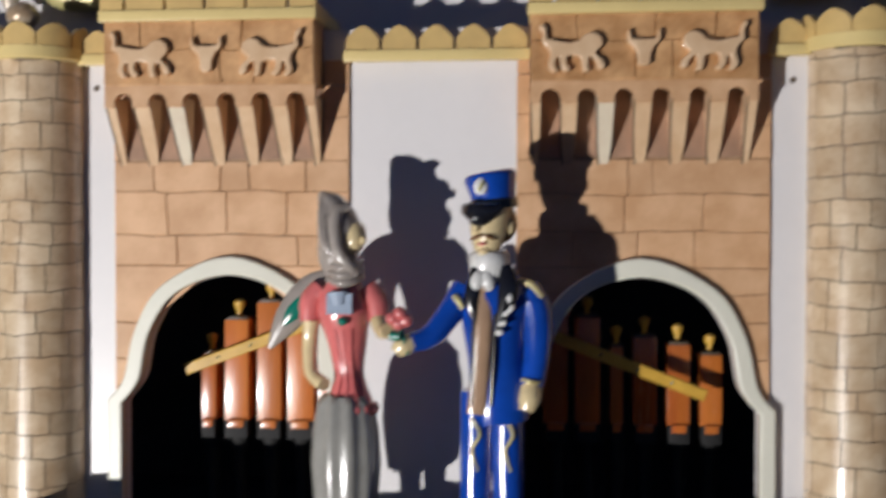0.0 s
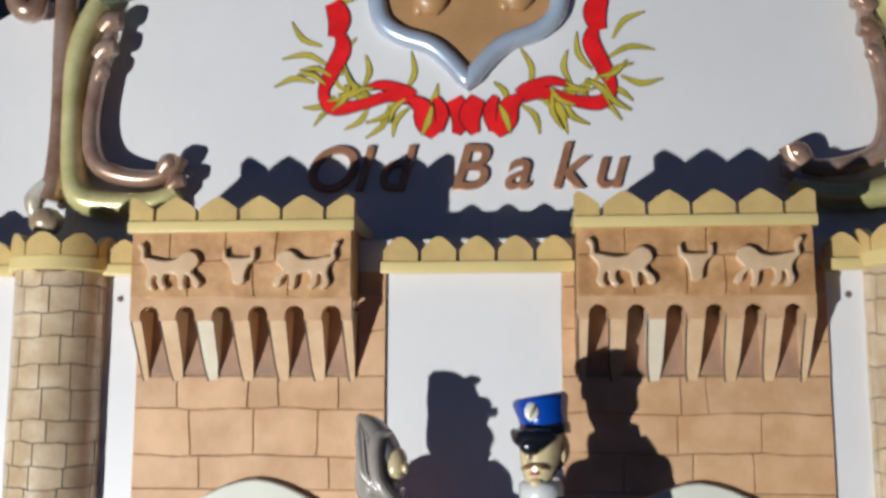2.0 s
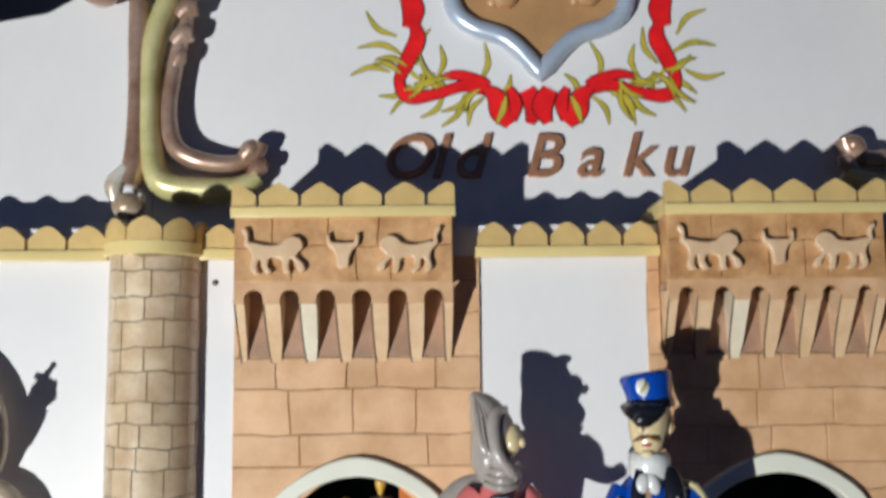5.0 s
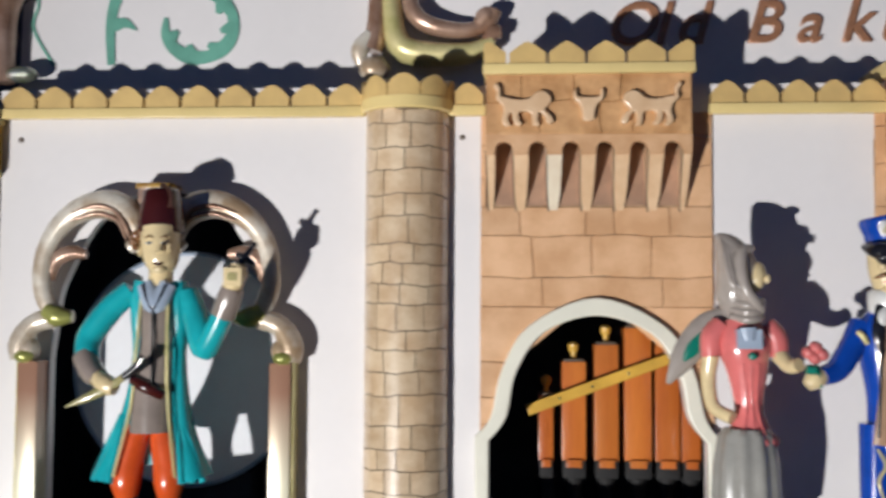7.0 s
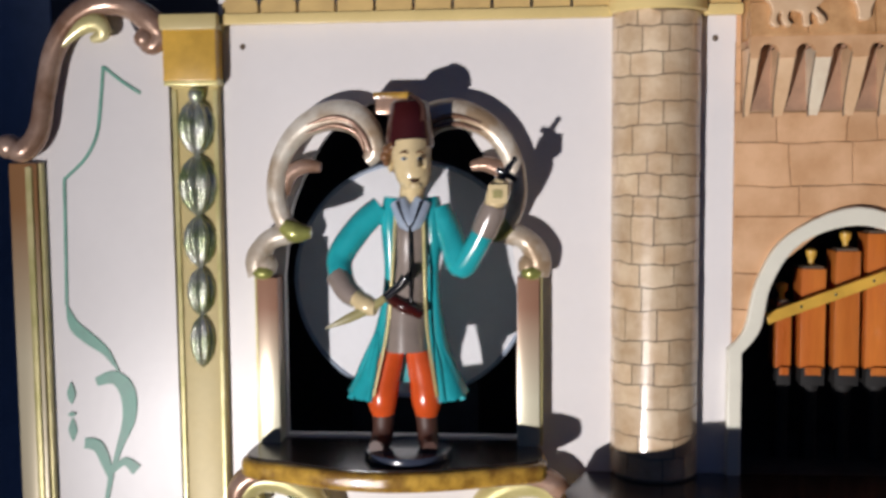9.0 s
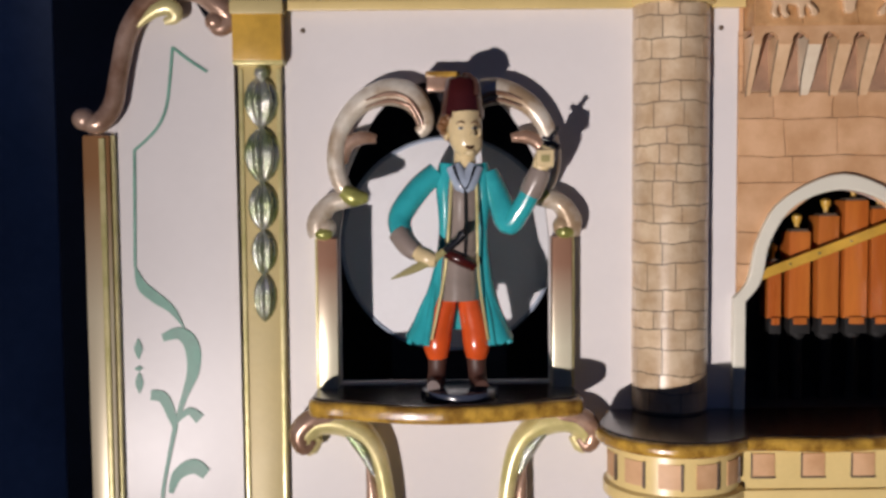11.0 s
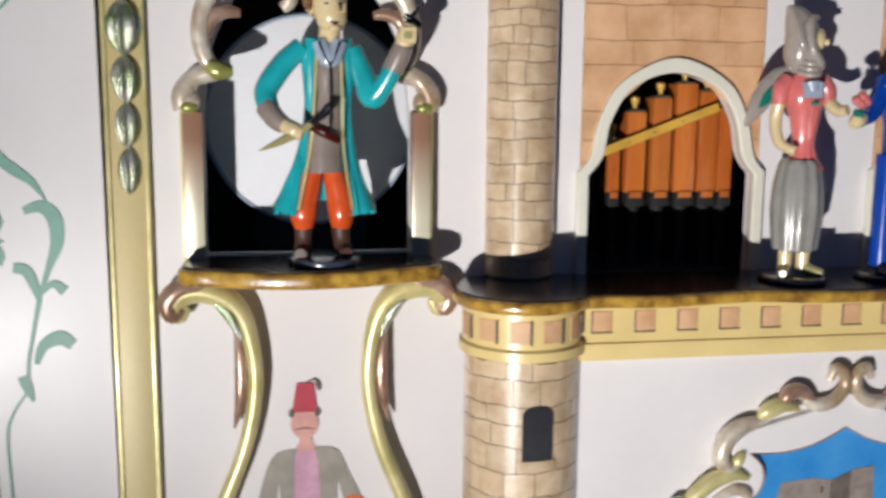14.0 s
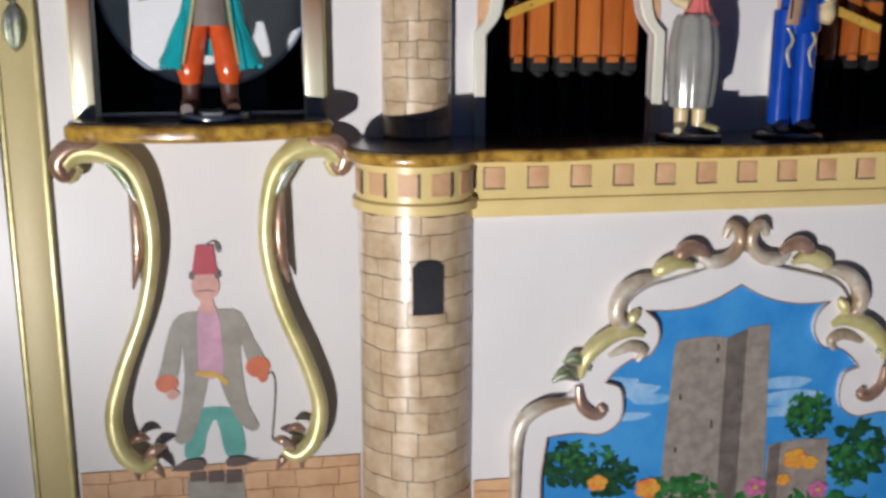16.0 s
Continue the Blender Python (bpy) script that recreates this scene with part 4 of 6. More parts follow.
# ---- shield with its moulding, drops and small crown block ----
sh = thing("shield", (0, 0.1, 1.98), "brown shield with a silver-blue moulding and three raised drops", "shield")
half = [(0.0, 1.978), (0.030, 2.012), (0.060, 2.035), (0.105, 2.050), (0.134, 2.075), (0.143, 2.12), (0.143, 2.325)]
line = smooth(half[:6], 4) + [half[6]]
outline = [(-x * 0.94 - 0.012, z) for x, z in reversed(line)] + [(x * 0.94 - 0.012, z) for x, z in line[1:]]
part("field", plate([outline], BOARD - 0.008, 0.008), BROWN, sh)
part("moulding", Shape().tube([(x, BOARD - 0.010, z) for x, z in outline], 0.0140, soft=1, n=14).mesh(angle=60), paint("silver_blue_moulding", (0.55, 0.62, 0.74), 0.25, 0.08, 12.0, 0.02, metal=0.3), sh, "silver-blue rounded moulding")
part("top_rail", box((-0.158, BOARD - 0.016, 2.318), (0.133, BOARD + 0.004, 2.330), 0.002), GOLD_STRIP, sh)
for x, z in ((-0.008, 2.222), (-0.068, 2.120), (0.056, 2.122)):
    k = Shape()
    for ddx, ddz, r in ((-0.012, -0.024, 0.012), (0.013, -0.018, 0.011), (-0.010, 0.002, 0.010), (0.008, 0.012, 0.008)):
        k.ell((x + ddx, 0.097, z + ddz), (r, 0.007, r * 1.5), 0, (0, 20, 0))
    k.tube([(x, 0.099, z - 0.040), (x + 0.002, 0.095, z - 0.020), (x, 0.096, z + 0.010), (x - 0.004, 0.099, z + 0.045)], (0.012, 0.026, 0.019, 0.003), flat=0.5, n=14)
    k.tube([(x + 0.012, 0.090, z - 0.018), (x + 0.006, 0.087, z + 0.008), (x - 0.003, 0.092, z + 0.040)], (0.004, 0.006, 0.002), n=8)
    part("drop", k.mesh(angle=70), BROWN, sh, "raised brown drop")
crown = thing("crown_block", (-0.01, 0.1, 2.33), "gold and bronze block on top of the shield", "crown block")
part("block", box((-0.115, 0.085, 2.330), (0.095, 0.125, 2.362), 0.004), GOLD_STRIP, crown)
part("cap", box((-0.125, 0.078, 2.362), (0.105, 0.130, 2.376), 0.004), BRONZE, crown)
part("fillet", box((-0.110, 0.080, 2.340), (0.090, 0.086, 2.348), 0.002), BRONZE, crown)

# ---- painted wreath of wheat with a red ribbon ----
wr = thing("wreath", (0, BOARD, 1.9), "painted wheat wreath tied with a red ribbon on the white board", "painted wreath")
rng = random.Random(4)
WY = BOARD - 0.0012


RED_SHADE = paint("ribbon_shade_red", (0.10, 0.008, 0.01), 0.4, 0.1)
WHEAT_EDGE = paint("wheat_shade_paint", (0.10, 0.075, 0.02), 0.4, 0.2, 40.0)


def blade(x, z, ang, length, w, mat=WHEAT, y=WY, bend=0.2):
    a = radians(ang)
    dx, dz = math.cos(a), math.sin(a)
    mid = (x + dx * length * 0.5 - dz * length * bend, z + dz * length * 0.5 + dx * length * bend)
    stroke([(x, z), mid, (x + dx * length, z + dz * length)], (w * 0.3, w, 0.0006), y, "blade", mat, wr, 0.001)
    stroke([(x, z), mid, (x + dx * length, z + dz * length)], (w * 0.3 + 0.0007, w + 0.0010, 0.0014), y + 0.0004, "blade_edge", WHEAT_EDGE, wr, 0.001)


for s in (-1, 1):
    cx = -0.016
    stem = [(-0.198, 2.215), (-0.197, 2.13), (-0.205, 2.03), (-0.205, 1.985), (-0.17, 1.965), (-0.11, 1.955), (-0.03, 1.93)]
    stroke([(cx + (x - cx) * (1 if s < 0 else -1), z) for x, z in stem], (0.003,) * 7, WY + 0.0004, "stem", WHEAT, wr, 0.0008)
    for i in range(8):
        z = 2.168 + i * 0.0095
        for d in (-1, 1):
            blade(cx + s * 0.190 - d * 0.0015, z + (0.004 if d > 0 else 0), 90 + d * 30, 0.015, 0.0036, y=WY - 0.0005, bend=0.12 * d)
    for d in (-1, 0, 1):
        blade(cx + s * 0.190, 2.240, 90 + d * 13, 0.034, 0.0012, y=WY - 0.0004, bend=0.02 * d)
    for i in range(6):
        blade(cx + s * 0.190, 2.10 + 0.006 * i, 90 + (-50 + 20 * i), 0.075 + 0.012 * rng.random(), 0.0035, bend=0.1 * rng.choice((-1, 1)))
    for x, z, a, l in ((0.21, 2.04, 40, 0.06), (0.20, 2.01, 10, 0.07), (0.22, 1.985, -5, 0.06), (0.18, 1.995, 110, 0.06), (0.15, 1.975, 95, 0.05), (0.16, 1.955, -30, 0.07), (0.14, 1.95, -45, 0.05),
                       (0.11, 1.95, -55, 0.06), (0.09, 1.965, 100, 0.065), (0.08, 1.945, -60, 0.05), (0.12, 1.96, 20, 0.06), (0.19, 1.965, -20, 0.05), (0.10, 1.955, -35, 0.055), (0.06, 1.945, 120, 0.04)):
        blade(cx + s * x, z, a if s > 0 else 180 - a, l, 0.0036, bend=0.16 * rng.choice((-1, 1)))

    for _ in range(8):
        u = rng.random()
        blade(cx + s * (0.205 - 0.14 * u), 1.985 - 0.03 * u + rng.uniform(-0.01, 0.012), (rng.uniform(-70, 60) if u < 0.5 else rng.uniform(-100, 10)) if s > 0 else 180 - (rng.uniform(-70, 60) if u < 0.5 else rng.uniform(-100, 10)), rng.uniform(0.035, 0.065), 0.0034, y=WY - 0.0021, bend=0.15 * rng.choice((-1, 1)))

    def rib(pts, w, y=WY - 0.001):
        line = [(cx + s * x * 0.975, z) for x, z in pts]
        stroke(line, [q * 0.86 for q in w], y, "ribbon", RED, wr, 0.001)
        stroke(line, [q * 0.86 + 0.0018 for q in w], y + 0.0004, "ribbon_edge", RED_SHADE, wr, 0.001)
    rib(((0.200, 2.106), (0.190, 2.080), (0.196, 2.052)), (0.013, 0.018, 0.011))
    rib(((0.190, 2.060), (0.184, 2.035), (0.200, 2.000), (0.212, 1.968), (0.196, 1.946), (0.155, 1.950), (0.115, 1.962), (0.080, 1.958)), (0.006, 0.013, 0.012, 0.008, 0.011, 0.008, 0.009, 0.011))
    rib(((0.155, 1.972), (0.125, 1.979), (0.09, 1.970), (0.075, 1.962)), (0.002, 0.007, 0.008, 0.005), WY - 0.0006)
    rib(((0.082, 1.958), (0.064, 1.943), (0.058, 1.920), (0.044, 1.902)), (0.005, 0.015, 0.016, 0.007), WY - 0.0018)
    rib(((0.044, 1.958), (0.035, 1.935), (0.040, 1.908)), (0.005, 0.010, 0.005), WY - 0.0014)
    rib(((0.018, 1.956), (0.006, 1.930), (0.014, 1.904)), (0.012, 0.017, 0.006), WY - 0.0010)
    blade(cx + s * 0.048, 1.945, -70 if s > 0 else 250, 0.045, 0.0045, y=WY - 0.0030, bend=0.05)


# ---- raised lettering ----
def lettering(text, x, z, size, gap):
    cu = bpy.data.curves.new("letters", "FONT")
    cu.body, cu.size, cu.shear, cu.extrude, cu.bevel_depth, cu.bevel_resolution, cu.space_character = text, size, 0.28, 0.0022, 0.0012, 1, gap
    cu.offset = 0.0004
    ob = bpy.data.objects.new("letters", cu)
    scene.collection.objects.link(ob)
    me = bpy.data.meshes.new_from_object(ob.evaluated_get(bpy.context.evaluated_depsgraph_get()))
    bpy.data.objects.remove(ob)
    me.transform(Matrix.Translation((x, BOARD - 0.0036, z)) @ Matrix.Rotation(radians(90), 4, "X"))
    return me


sign = thing("lettering", (0, BOARD, 1.82), "raised copper italic letters reading Old Baku", "lettering")
LETTERS = (("O", -0.252, 0.092), ("l", -0.178, 0.092), ("d", -0.146, 0.092), ("B", -0.040, 0.092), ("a", 0.036, 0.088), ("k", 0.102, 0.092), ("u", 0.160, 0.088))
for ch, x, size in LETTERS:
    part("letter", lettering(ch, x, 1.824, size, 1.0), LETTER, sign)


# ---- painted carved figures, each one plain body ----
def colour(name, col, rough=0.22):
    return paint(name, col, rough, 0.10, 24.0, 0.02, coat=0.5)


TEAL, FLESH, GREYCLOTH, ORANGE = colour("teal_enamel", (0.02, 0.42, 0.46)), colour("figure_flesh", (0.80, 0.64, 0.36)), colour("grey_brown_enamel", (0.28, 0.23, 0.20)), colour("orange_enamel", (0.72, 0.10, 0.02))
BOOT, MAROON, BLUE, PINK = paint("brown_boot_enamel", (0.075, 0.03, 0.02), 0.5, 0.1, 24.0, 0.02), colour("maroon_enamel", (0.055, 0.008, 0.006)), colour("blue_enamel", (0.008, 0.065, 0.42), 0.16), colour("coral_enamel", (0.74, 0.19, 0.18))
INK, BASE, SCARF, SKIRT, SHIRT = colour("black_enamel", (0.012, 0.012, 0.016)), colour("slate_base_enamel", (0.04, 0.05, 0.08)), colour("scarf_enamel", (0.40, 0.35, 0.31)), colour("grey_skirt_enamel", (0.34, 0.33, 0.30)), colour("pale_blue_enamel", (0.42, 0.50, 0.62))
TAN, SNOW, SPRUCE, STEEL, HAIR = colour("tan_enamel", (0.42, 0.27, 0.17)), colour("white_enamel", (0.80, 0.79, 0.76)), colour("dark_green_enamel", (0.01, 0.20, 0.14)), colour("olive_metal", (0.40, 0.36, 0.16)), colour("brown_hair_enamel", (0.22, 0.10, 0.04))


def figure(name, x, y, z, label, build):
    s = Shape()
    mats = build(s)
    me = s.mesh(name, mats, 60)
    ob = new(name, me)
    ob.location = (x, y, z)
    return tagged(ob, label, "figurine", "carved figures on the shelves")


def sword_figure(s):
    # materials: 0 base 1 boot 2 orange 3 teal 4 grey 5 flesh 6 maroon 7 shirt 8 ink 9 metal 10 hair 11 gold
    s.lathe((0, 0, 0), ((0.058, 0), (0.060, 0.003), (0.058, 0.011), (0.05, 0.013)), 0, n=36)
    for d in (-1, 1):
        s.tube([(d * 0.036 - 0.004, -0.030, 0.018), (d * 0.032 - 0.004, -0.008, 0.022), (d * 0.030 - 0.004, 0.0, 0.040), (d * 0.029 - 0.004, 0.0, 0.068)], (0.010, 0.014, 0.014, 0.016), 1, axis=(1, 0, 0), n=14)
        s.tube([(d * 0.029 - 0.004, 0, 0.058), (d * 0.030 - 0.004, -0.002, 0.078), (d * 0.027 - 0.004, 0, 0.105), (d * 0.019 - 0.003, 0, 0.138), (d * 0.012, 0, 0.168)], (0.016, 0.021, 0.021, 0.018, 0.013), 2, axis=(1, 0, 0), n=16)
    s.tube([(0.0, -0.002, 0.146), (0.0, -0.003, 0.19), (0.006, -0.003, 0.26), (0.008, -0.003, 0.31), (0.009, 0, 0.345)], (0.030, 0.028, 0.025, 0.028, 0.022), 4, flat=0.9, n=20)
    for d in (-1, 1):
        # coat fronts that flare towards the hem
        s.tube([(d * 0.025 + 0.008, 0.002, 0.350), (d * 0.028 + 0.008, 0.002, 0.315), (d * 0.027 + 0.007, 0.004, 0.25), (d * 0.033 + 0.005, 0.005, 0.19), (d * 0.044 + 0.002, 0.006, 0.132), (d * 0.060, 0.006, 0.082)], (0.012, 0.014, 0.010, 0.011, 0.016, 0.024), 3, flat=1.35, n=16)
        s.tube([(d * 0.018 + 0.008, -0.022, 0.340), (d * 0.021 + 0.006, -0.026, 0.26), (d * 0.026 + 0.003, -0.022, 0.18), (d * 0.042, -0.028, 0.088)], (0.0022,) * 4, 11, n=6)
        for o in (0.0, 0.014, 0.026):
            s.tube([(d * (0.050 + o), -0.024 + o * 0.5, 0.080), (d * (0.043 + o * 0.6), -0.016 + o * 0.4, 0.125), (d * (0.036 + o * 0.2), -0.010, 0.17)], (0.005, 0.0055, 0.001), 3, n=8)
    s.tube([(0.008, 0.012, 0.33), (0.006, 0.016, 0.24), (0, 0.024, 0.10)], (0.028, 0.027, 0.050), 3, flat=0.35, n=18)
    s.tube([(-0.007, -0.018, 0.346), (0.009, -0.026, 0.318), (0.025, -0.018, 0.346)], (0.012, 0.015, 0.012), 7, flat=0.6, n=12)
    s.tube([(-0.008, -0.028, 0.345), (0.009, -0.033, 0.312), (0.024, -0.028, 0.345)], (0.0022,) * 3, 8, n=6)
    s.tube([(0.009, -0.033, 0.312), (0.009, -0.031, 0.25), (0.008, -0.028, 0.205)], (0.0018,) * 3, 8, n=6)
    s.tube([(-0.020, -0.022, 0.218), (0.0, -0.029, 0.208), (0.022, -0.022, 0.196)], (0.008, 0.009, 0.007), 6, n=8)
    # bent arm with the blade
    s.tube([(-0.032, 0, 0.338), (-0.060, -0.003, 0.312), (-0.088, -0.008, 0.270), (-0.081, -0.022, 0.238)], (0.016, 0.018, 0.018, 0.015), 3, n=14)
    s.tube([(-0.089, -0.018, 0.248), (-0.074, -0.030, 0.228), (-0.062, -0.036, 0.220)], (0.017, 0.016, 0.014), 4, n=12)
    s.tube([(-0.064, -0.036, 0.222), (-0.048, -0.044, 0.212), (-0.034, -0.048, 0.208)], (0.011, 0.014, 0.010), 5, n=12)
    s.tube([(-0.100, -0.052, 0.182), (-0.068, -0.052, 0.196), (-0.036, -0.052, 0.212), (-0.018, -0.052, 0.226)], (0.001, 0.006, 0.006, 0.004), 9, flat=0.5, n=8)
    s.tube([(-0.022, -0.052, 0.222), (-0.004, -0.052, 0.236), (0.006, -0.052, 0.248)], (0.005, 0.006, 0.008), 8, n=8)
    # raised arm
    s.tube([(0.044, 0, 0.336), (0.060, -0.004, 0.300), (0.074, -0.012, 0.262), (0.090, -0.024, 0.278), (0.107, -0.034, 0.310)], (0.016, 0.018, 0.019, 0.016, 0.015), 3, n=14)
    s.tube([(0.104, -0.032, 0.304), (0.115, -0.038, 0.328), (0.119, -0.040, 0.340)], (0.017, 0.017, 0.015), 4, n=12)
    s.tube([(0.117, -0.040, 0.338), (0.125, -0.044, 0.358), (0.130, -0.046, 0.372)], (0.012, 0.015, 0.010), 5, n=12)
    s.box((0.112, -0.060, 0.343), (0.136, -0.044, 0.367), 5)
    s.box((0.118, -0.0612, 0.350), (0.130, -0.058, 0.360), 9)
    s.tube([(0.120, -0.034, 0.352), (0.128, -0.032, 0.374), (0.143, -0.030, 0.396)], (0.006, 0.006, 0.003), 8, n=10)
    s.ell((0.145, -0.030, 0.399), (0.004, 0.004, 0.004), 8)
    s.tube([(0.122, -0.032, 0.386), (0.134, -0.032, 0.380), (0.148, -0.032, 0.371)], (0.004, 0.005, 0.004), 8, n=8)
    # head and hat
    s.tube([(0.009, -0.004, 0.340), (0.010, -0.006, 0.375)], (0.017, 0.016), 5, soft=1, n=14)
    s.tube([(0.016, -0.016, 0.362), (0.014, -0.014, 0.374), (0.010, -0.010, 0.395), (0.008, -0.006, 0.422)], (0.014, 0.022, 0.026, 0.027), 5, flat=1.05, n=20)
    s.tube([(0.020, -0.042, 0.398), (0.021, -0.046, 0.388)], (0.003, 0.0045), 5, soft=1, n=8)
    s.tube([(0.010, -0.036, 0.374), (0.016, -0.038, 0.372), (0.022, -0.034, 0.374)], (0.0015, 0.0022, 0.0015), 6, n=6)
    s.ell((-0.008, 0.006, 0.408), (0.022, 0.026, 0.028), 10)
    s.ell((0.030, -0.033, 0.395), (0.004, 0.006, 0.007), 5)
    s.lathe((0.007, 0, 0.415), ((0.026, 0), (0.0325, 0.002), (0.0320, 0.012), (0.0290, 0.035), (0.0255, 0.058), (0.022, 0.062)), 6, n=28)
    s.tube([(0.006, 0, 0.476), (0.012, -0.012, 0.482), (0.026, -0.020, 0.470), (0.028, -0.022, 0.450)], (0.003, 0.003, 0.003, 0.005), 1, n=8)
    # eyes, brows, moustache line, chin and ear
    for ex, ey in ((0.003, -0.0365), (0.023, -0.0335)):
        s.ell((ex, ey, 0.4005), (0.0042, 0.002, 0.0020), 7, n=10, m=6)
        s.ell((ex + 0.0006, ey - 0.0012, 0.4003), (0.0018, 0.0015, 0.0018), 8, n=8, m=6)
        s.tube([(ex - 0.006, ey, 0.4075), (ex, ey - 0.0015, 0.4095), (ex + 0.006, ey, 0.4075)], (0.0008, 0.0013, 0.0008), 10, n=6)
    s.ell((0.016, -0.030, 0.366), (0.009, 0.007, 0.006), 5)
    s.ell((-0.018, -0.012, 0.393), (0.004, 0.007, 0.010), 5)
    for hx, hz, hr in ((-0.020, 0.412, 0.009), (-0.024, 0.404, 0.008), (-0.014, 0.417, 0.008), (-0.022, 0.396, 0.006)):
        s.ell((hx, -0.014, hz), (hr, 0.012, hr), 10, (0, 30, 0), n=10, m=7)
    return (BASE, BOOT, ORANGE, TEAL, GREYCLOTH, FLESH, MAROON, SHIRT, INK, STEEL, HAIR, GOLD)


def scarf_figure(s):
    # 0 base 1 shoe 2 skirt 3 coral 4 scarf 5 flesh 6 pale blue 7 spruce 8 ink
    s.lathe((0, 0, 0), ((0.055, 0), (0.057, 0.003), (0.055, 0.009), (0.048, 0.011)), 0, n=36)
    s.tube([(-0.034, -0.030, 0.018), (-0.022, -0.012, 0.020), (-0.016, 0, 0.026)], (0.006, 0.010, 0.010), 1, axis=(1, 0, 0), n=12)
    s.tube([(0.040, -0.028, 0.018), (0.026, -0.012, 0.020), (0.018, 0, 0.026)], (0.006, 0.010, 0.010), 1, axis=(1, 0, 0), n=12)
    for d in (-1, 1):
        s.tube([(d * 0.016, 0, 0.018), (d * 0.016, 0, 0.070)], (0.011, 0.013), 5, soft=1, n=12)
    s.lathe((0.0, 0, 0.052), ((0.026, 0), (0.036, 0.004), (0.039, 0.03), (0.042, 0.07), (0.040, 0.11), (0.034, 0.145), (0.028, 0.155)), 2, n=60, folds=10, fold=0.05)
    s.tube([(0.006, 0, 0.190), (0.005, 0, 0.205), (0.004, 0, 0.235), (0.002, -0.002, 0.28), (-0.002, -0.003, 0.315), (-0.003, 0, 0.345)], (0.032, 0.026, 0.0185, 0.026, 0.033, 0.022), 3, flat=0.85, n=22)
    for k in range(9):
        a = math.pi * (1.0 + k / 8)
        s.ell((0.006 + 0.030 * math.cos(a), 0.026 * math.sin(a), 0.191), (0.006, 0.005, 0.008), 3, n=8, m=6)
    for d in (-1, 0, 1):
        s.tube([(0.005 + d * 0.014, -0.024, 0.198), (0.004 + d * 0.007, -0.0165, 0.237), (0.001 + d * 0.010, -0.026, 0.29)], (0.0016,) * 3, 3, n=6)
    s.box((-0.017, -0.0345, 0.309), (0.014, -0.018, 0.334), 6)
    s.tube([(-0.003, -0.035, 0.336), (-0.002, -0.036, 0.320)], (0.010, 0.006), 6, soft=1, flat=0.3, n=10)
    s.ell((0.002, -0.033, 0.300), (0.006, 0.004, 0.005), 7)
    for d in (-1, 1):
        s.tube([(d * 0.028 - 0.002, 0, 0.340), (d * 0.041 - 0.002, -0.002, 0.322), (d * 0.042 - 0.001, -0.004, 0.298)], (0.013, 0.015, 0.013), 3, n=14)
    s.tube([(-0.043, 0, 0.30), (-0.046, 0.004, 0.27), (-0.042, -0.006, 0.235), (-0.022, -0.024, 0.222)], (0.011, 0.010, 0.009, 0.009), 5, n=12)
    s.tube([(0.042, -0.008, 0.30), (0.050, -0.022, 0.288), (0.058, -0.036, 0.290)], (0.011, 0.010, 0.009), 5, n=12)
    # shawl end that hangs out behind the shoulder
    s.tube([(-0.012, 0.006, 0.352), (-0.046, 0.010, 0.338), (-0.074, 0.008, 0.300), (-0.098, 0.006, 0.262)], (0.010, 0.017, 0.018, 0.003), 4, flat=0.45, n=12)
    s.tube([(-0.050, -0.001, 0.330), (-0.066, -0.002, 0.308), (-0.078, -0.001, 0.292)], (0.004, 0.009, 0.002), 7, flat=0.3, n=10)
    # head wrapped in the scarf
    s.tube([(0.002, 0, 0.335), (0.000, 0, 0.365)], (0.018, 0.016), 4, soft=1, n=14)
    s.ell((0.013, -0.006, 0.400), (0.013, 0.018, 0.021), 5, (0, 12, 0))
    s.ell((0.025, -0.018, 0.398), (0.004, 0.004, 0.006), 5)
    s.tube([(0.000, 0.002, 0.350), (-0.010, 0.005, 0.375), (-0.008, 0.004, 0.410), (-0.020, 0.006, 0.440), (-0.034, 0.008, 0.456)], (0.016, 0.025, 0.027, 0.019, 0.004), 4, flat=1.05, n=20)
    s.tube([(0.016, -0.020, 0.362), (0.010, -0.026, 0.366), (-0.006, -0.026, 0.390), (-0.008, -0.020, 0.430), (0.008, -0.014, 0.438)], (0.006, 0.007, 0.008, 0.008, 0.004), 4, n=12)
    for o in (0.0, 0.010, 0.020):
        s.tube([(0.018 - o, -0.022, 0.356 + o * 0.5), (-0.010 - o * 0.6, -0.024, 0.382 + o * 0.6), (-0.018 - o * 0.5, -0.016, 0.430), (-0.030, 0.0, 0.452)], (0.003, 0.005, 0.004, 0.002), 4, n=8)
    for o in (0.004, 0.013):
        s.tube([(0.022 - o, -0.0235, 0.352 + o * 0.5), (-0.006 - o * 0.6, -0.0275, 0.380 + o * 0.6), (-0.015 - o * 0.5, -0.020, 0.428), (-0.028, -0.004, 0.450)], (0.0006, 0.0011, 0.0009, 0.0005), 8, n=6)
    for o in (0.0, 0.009, 0.018):
        s.tube([(-0.020, -0.010, 0.350 + o), (0.000, -0.024, 0.346 + o), (0.018, -0.014, 0.350 + o), (0.021, 0.002, 0.354 + o)], (0.004, 0.0065, 0.0055, 0.003), 4, n=10)
    return (INK, STEEL, SKIRT, PINK, SCARF, FLESH, SHIRT, SPRUCE, INK)


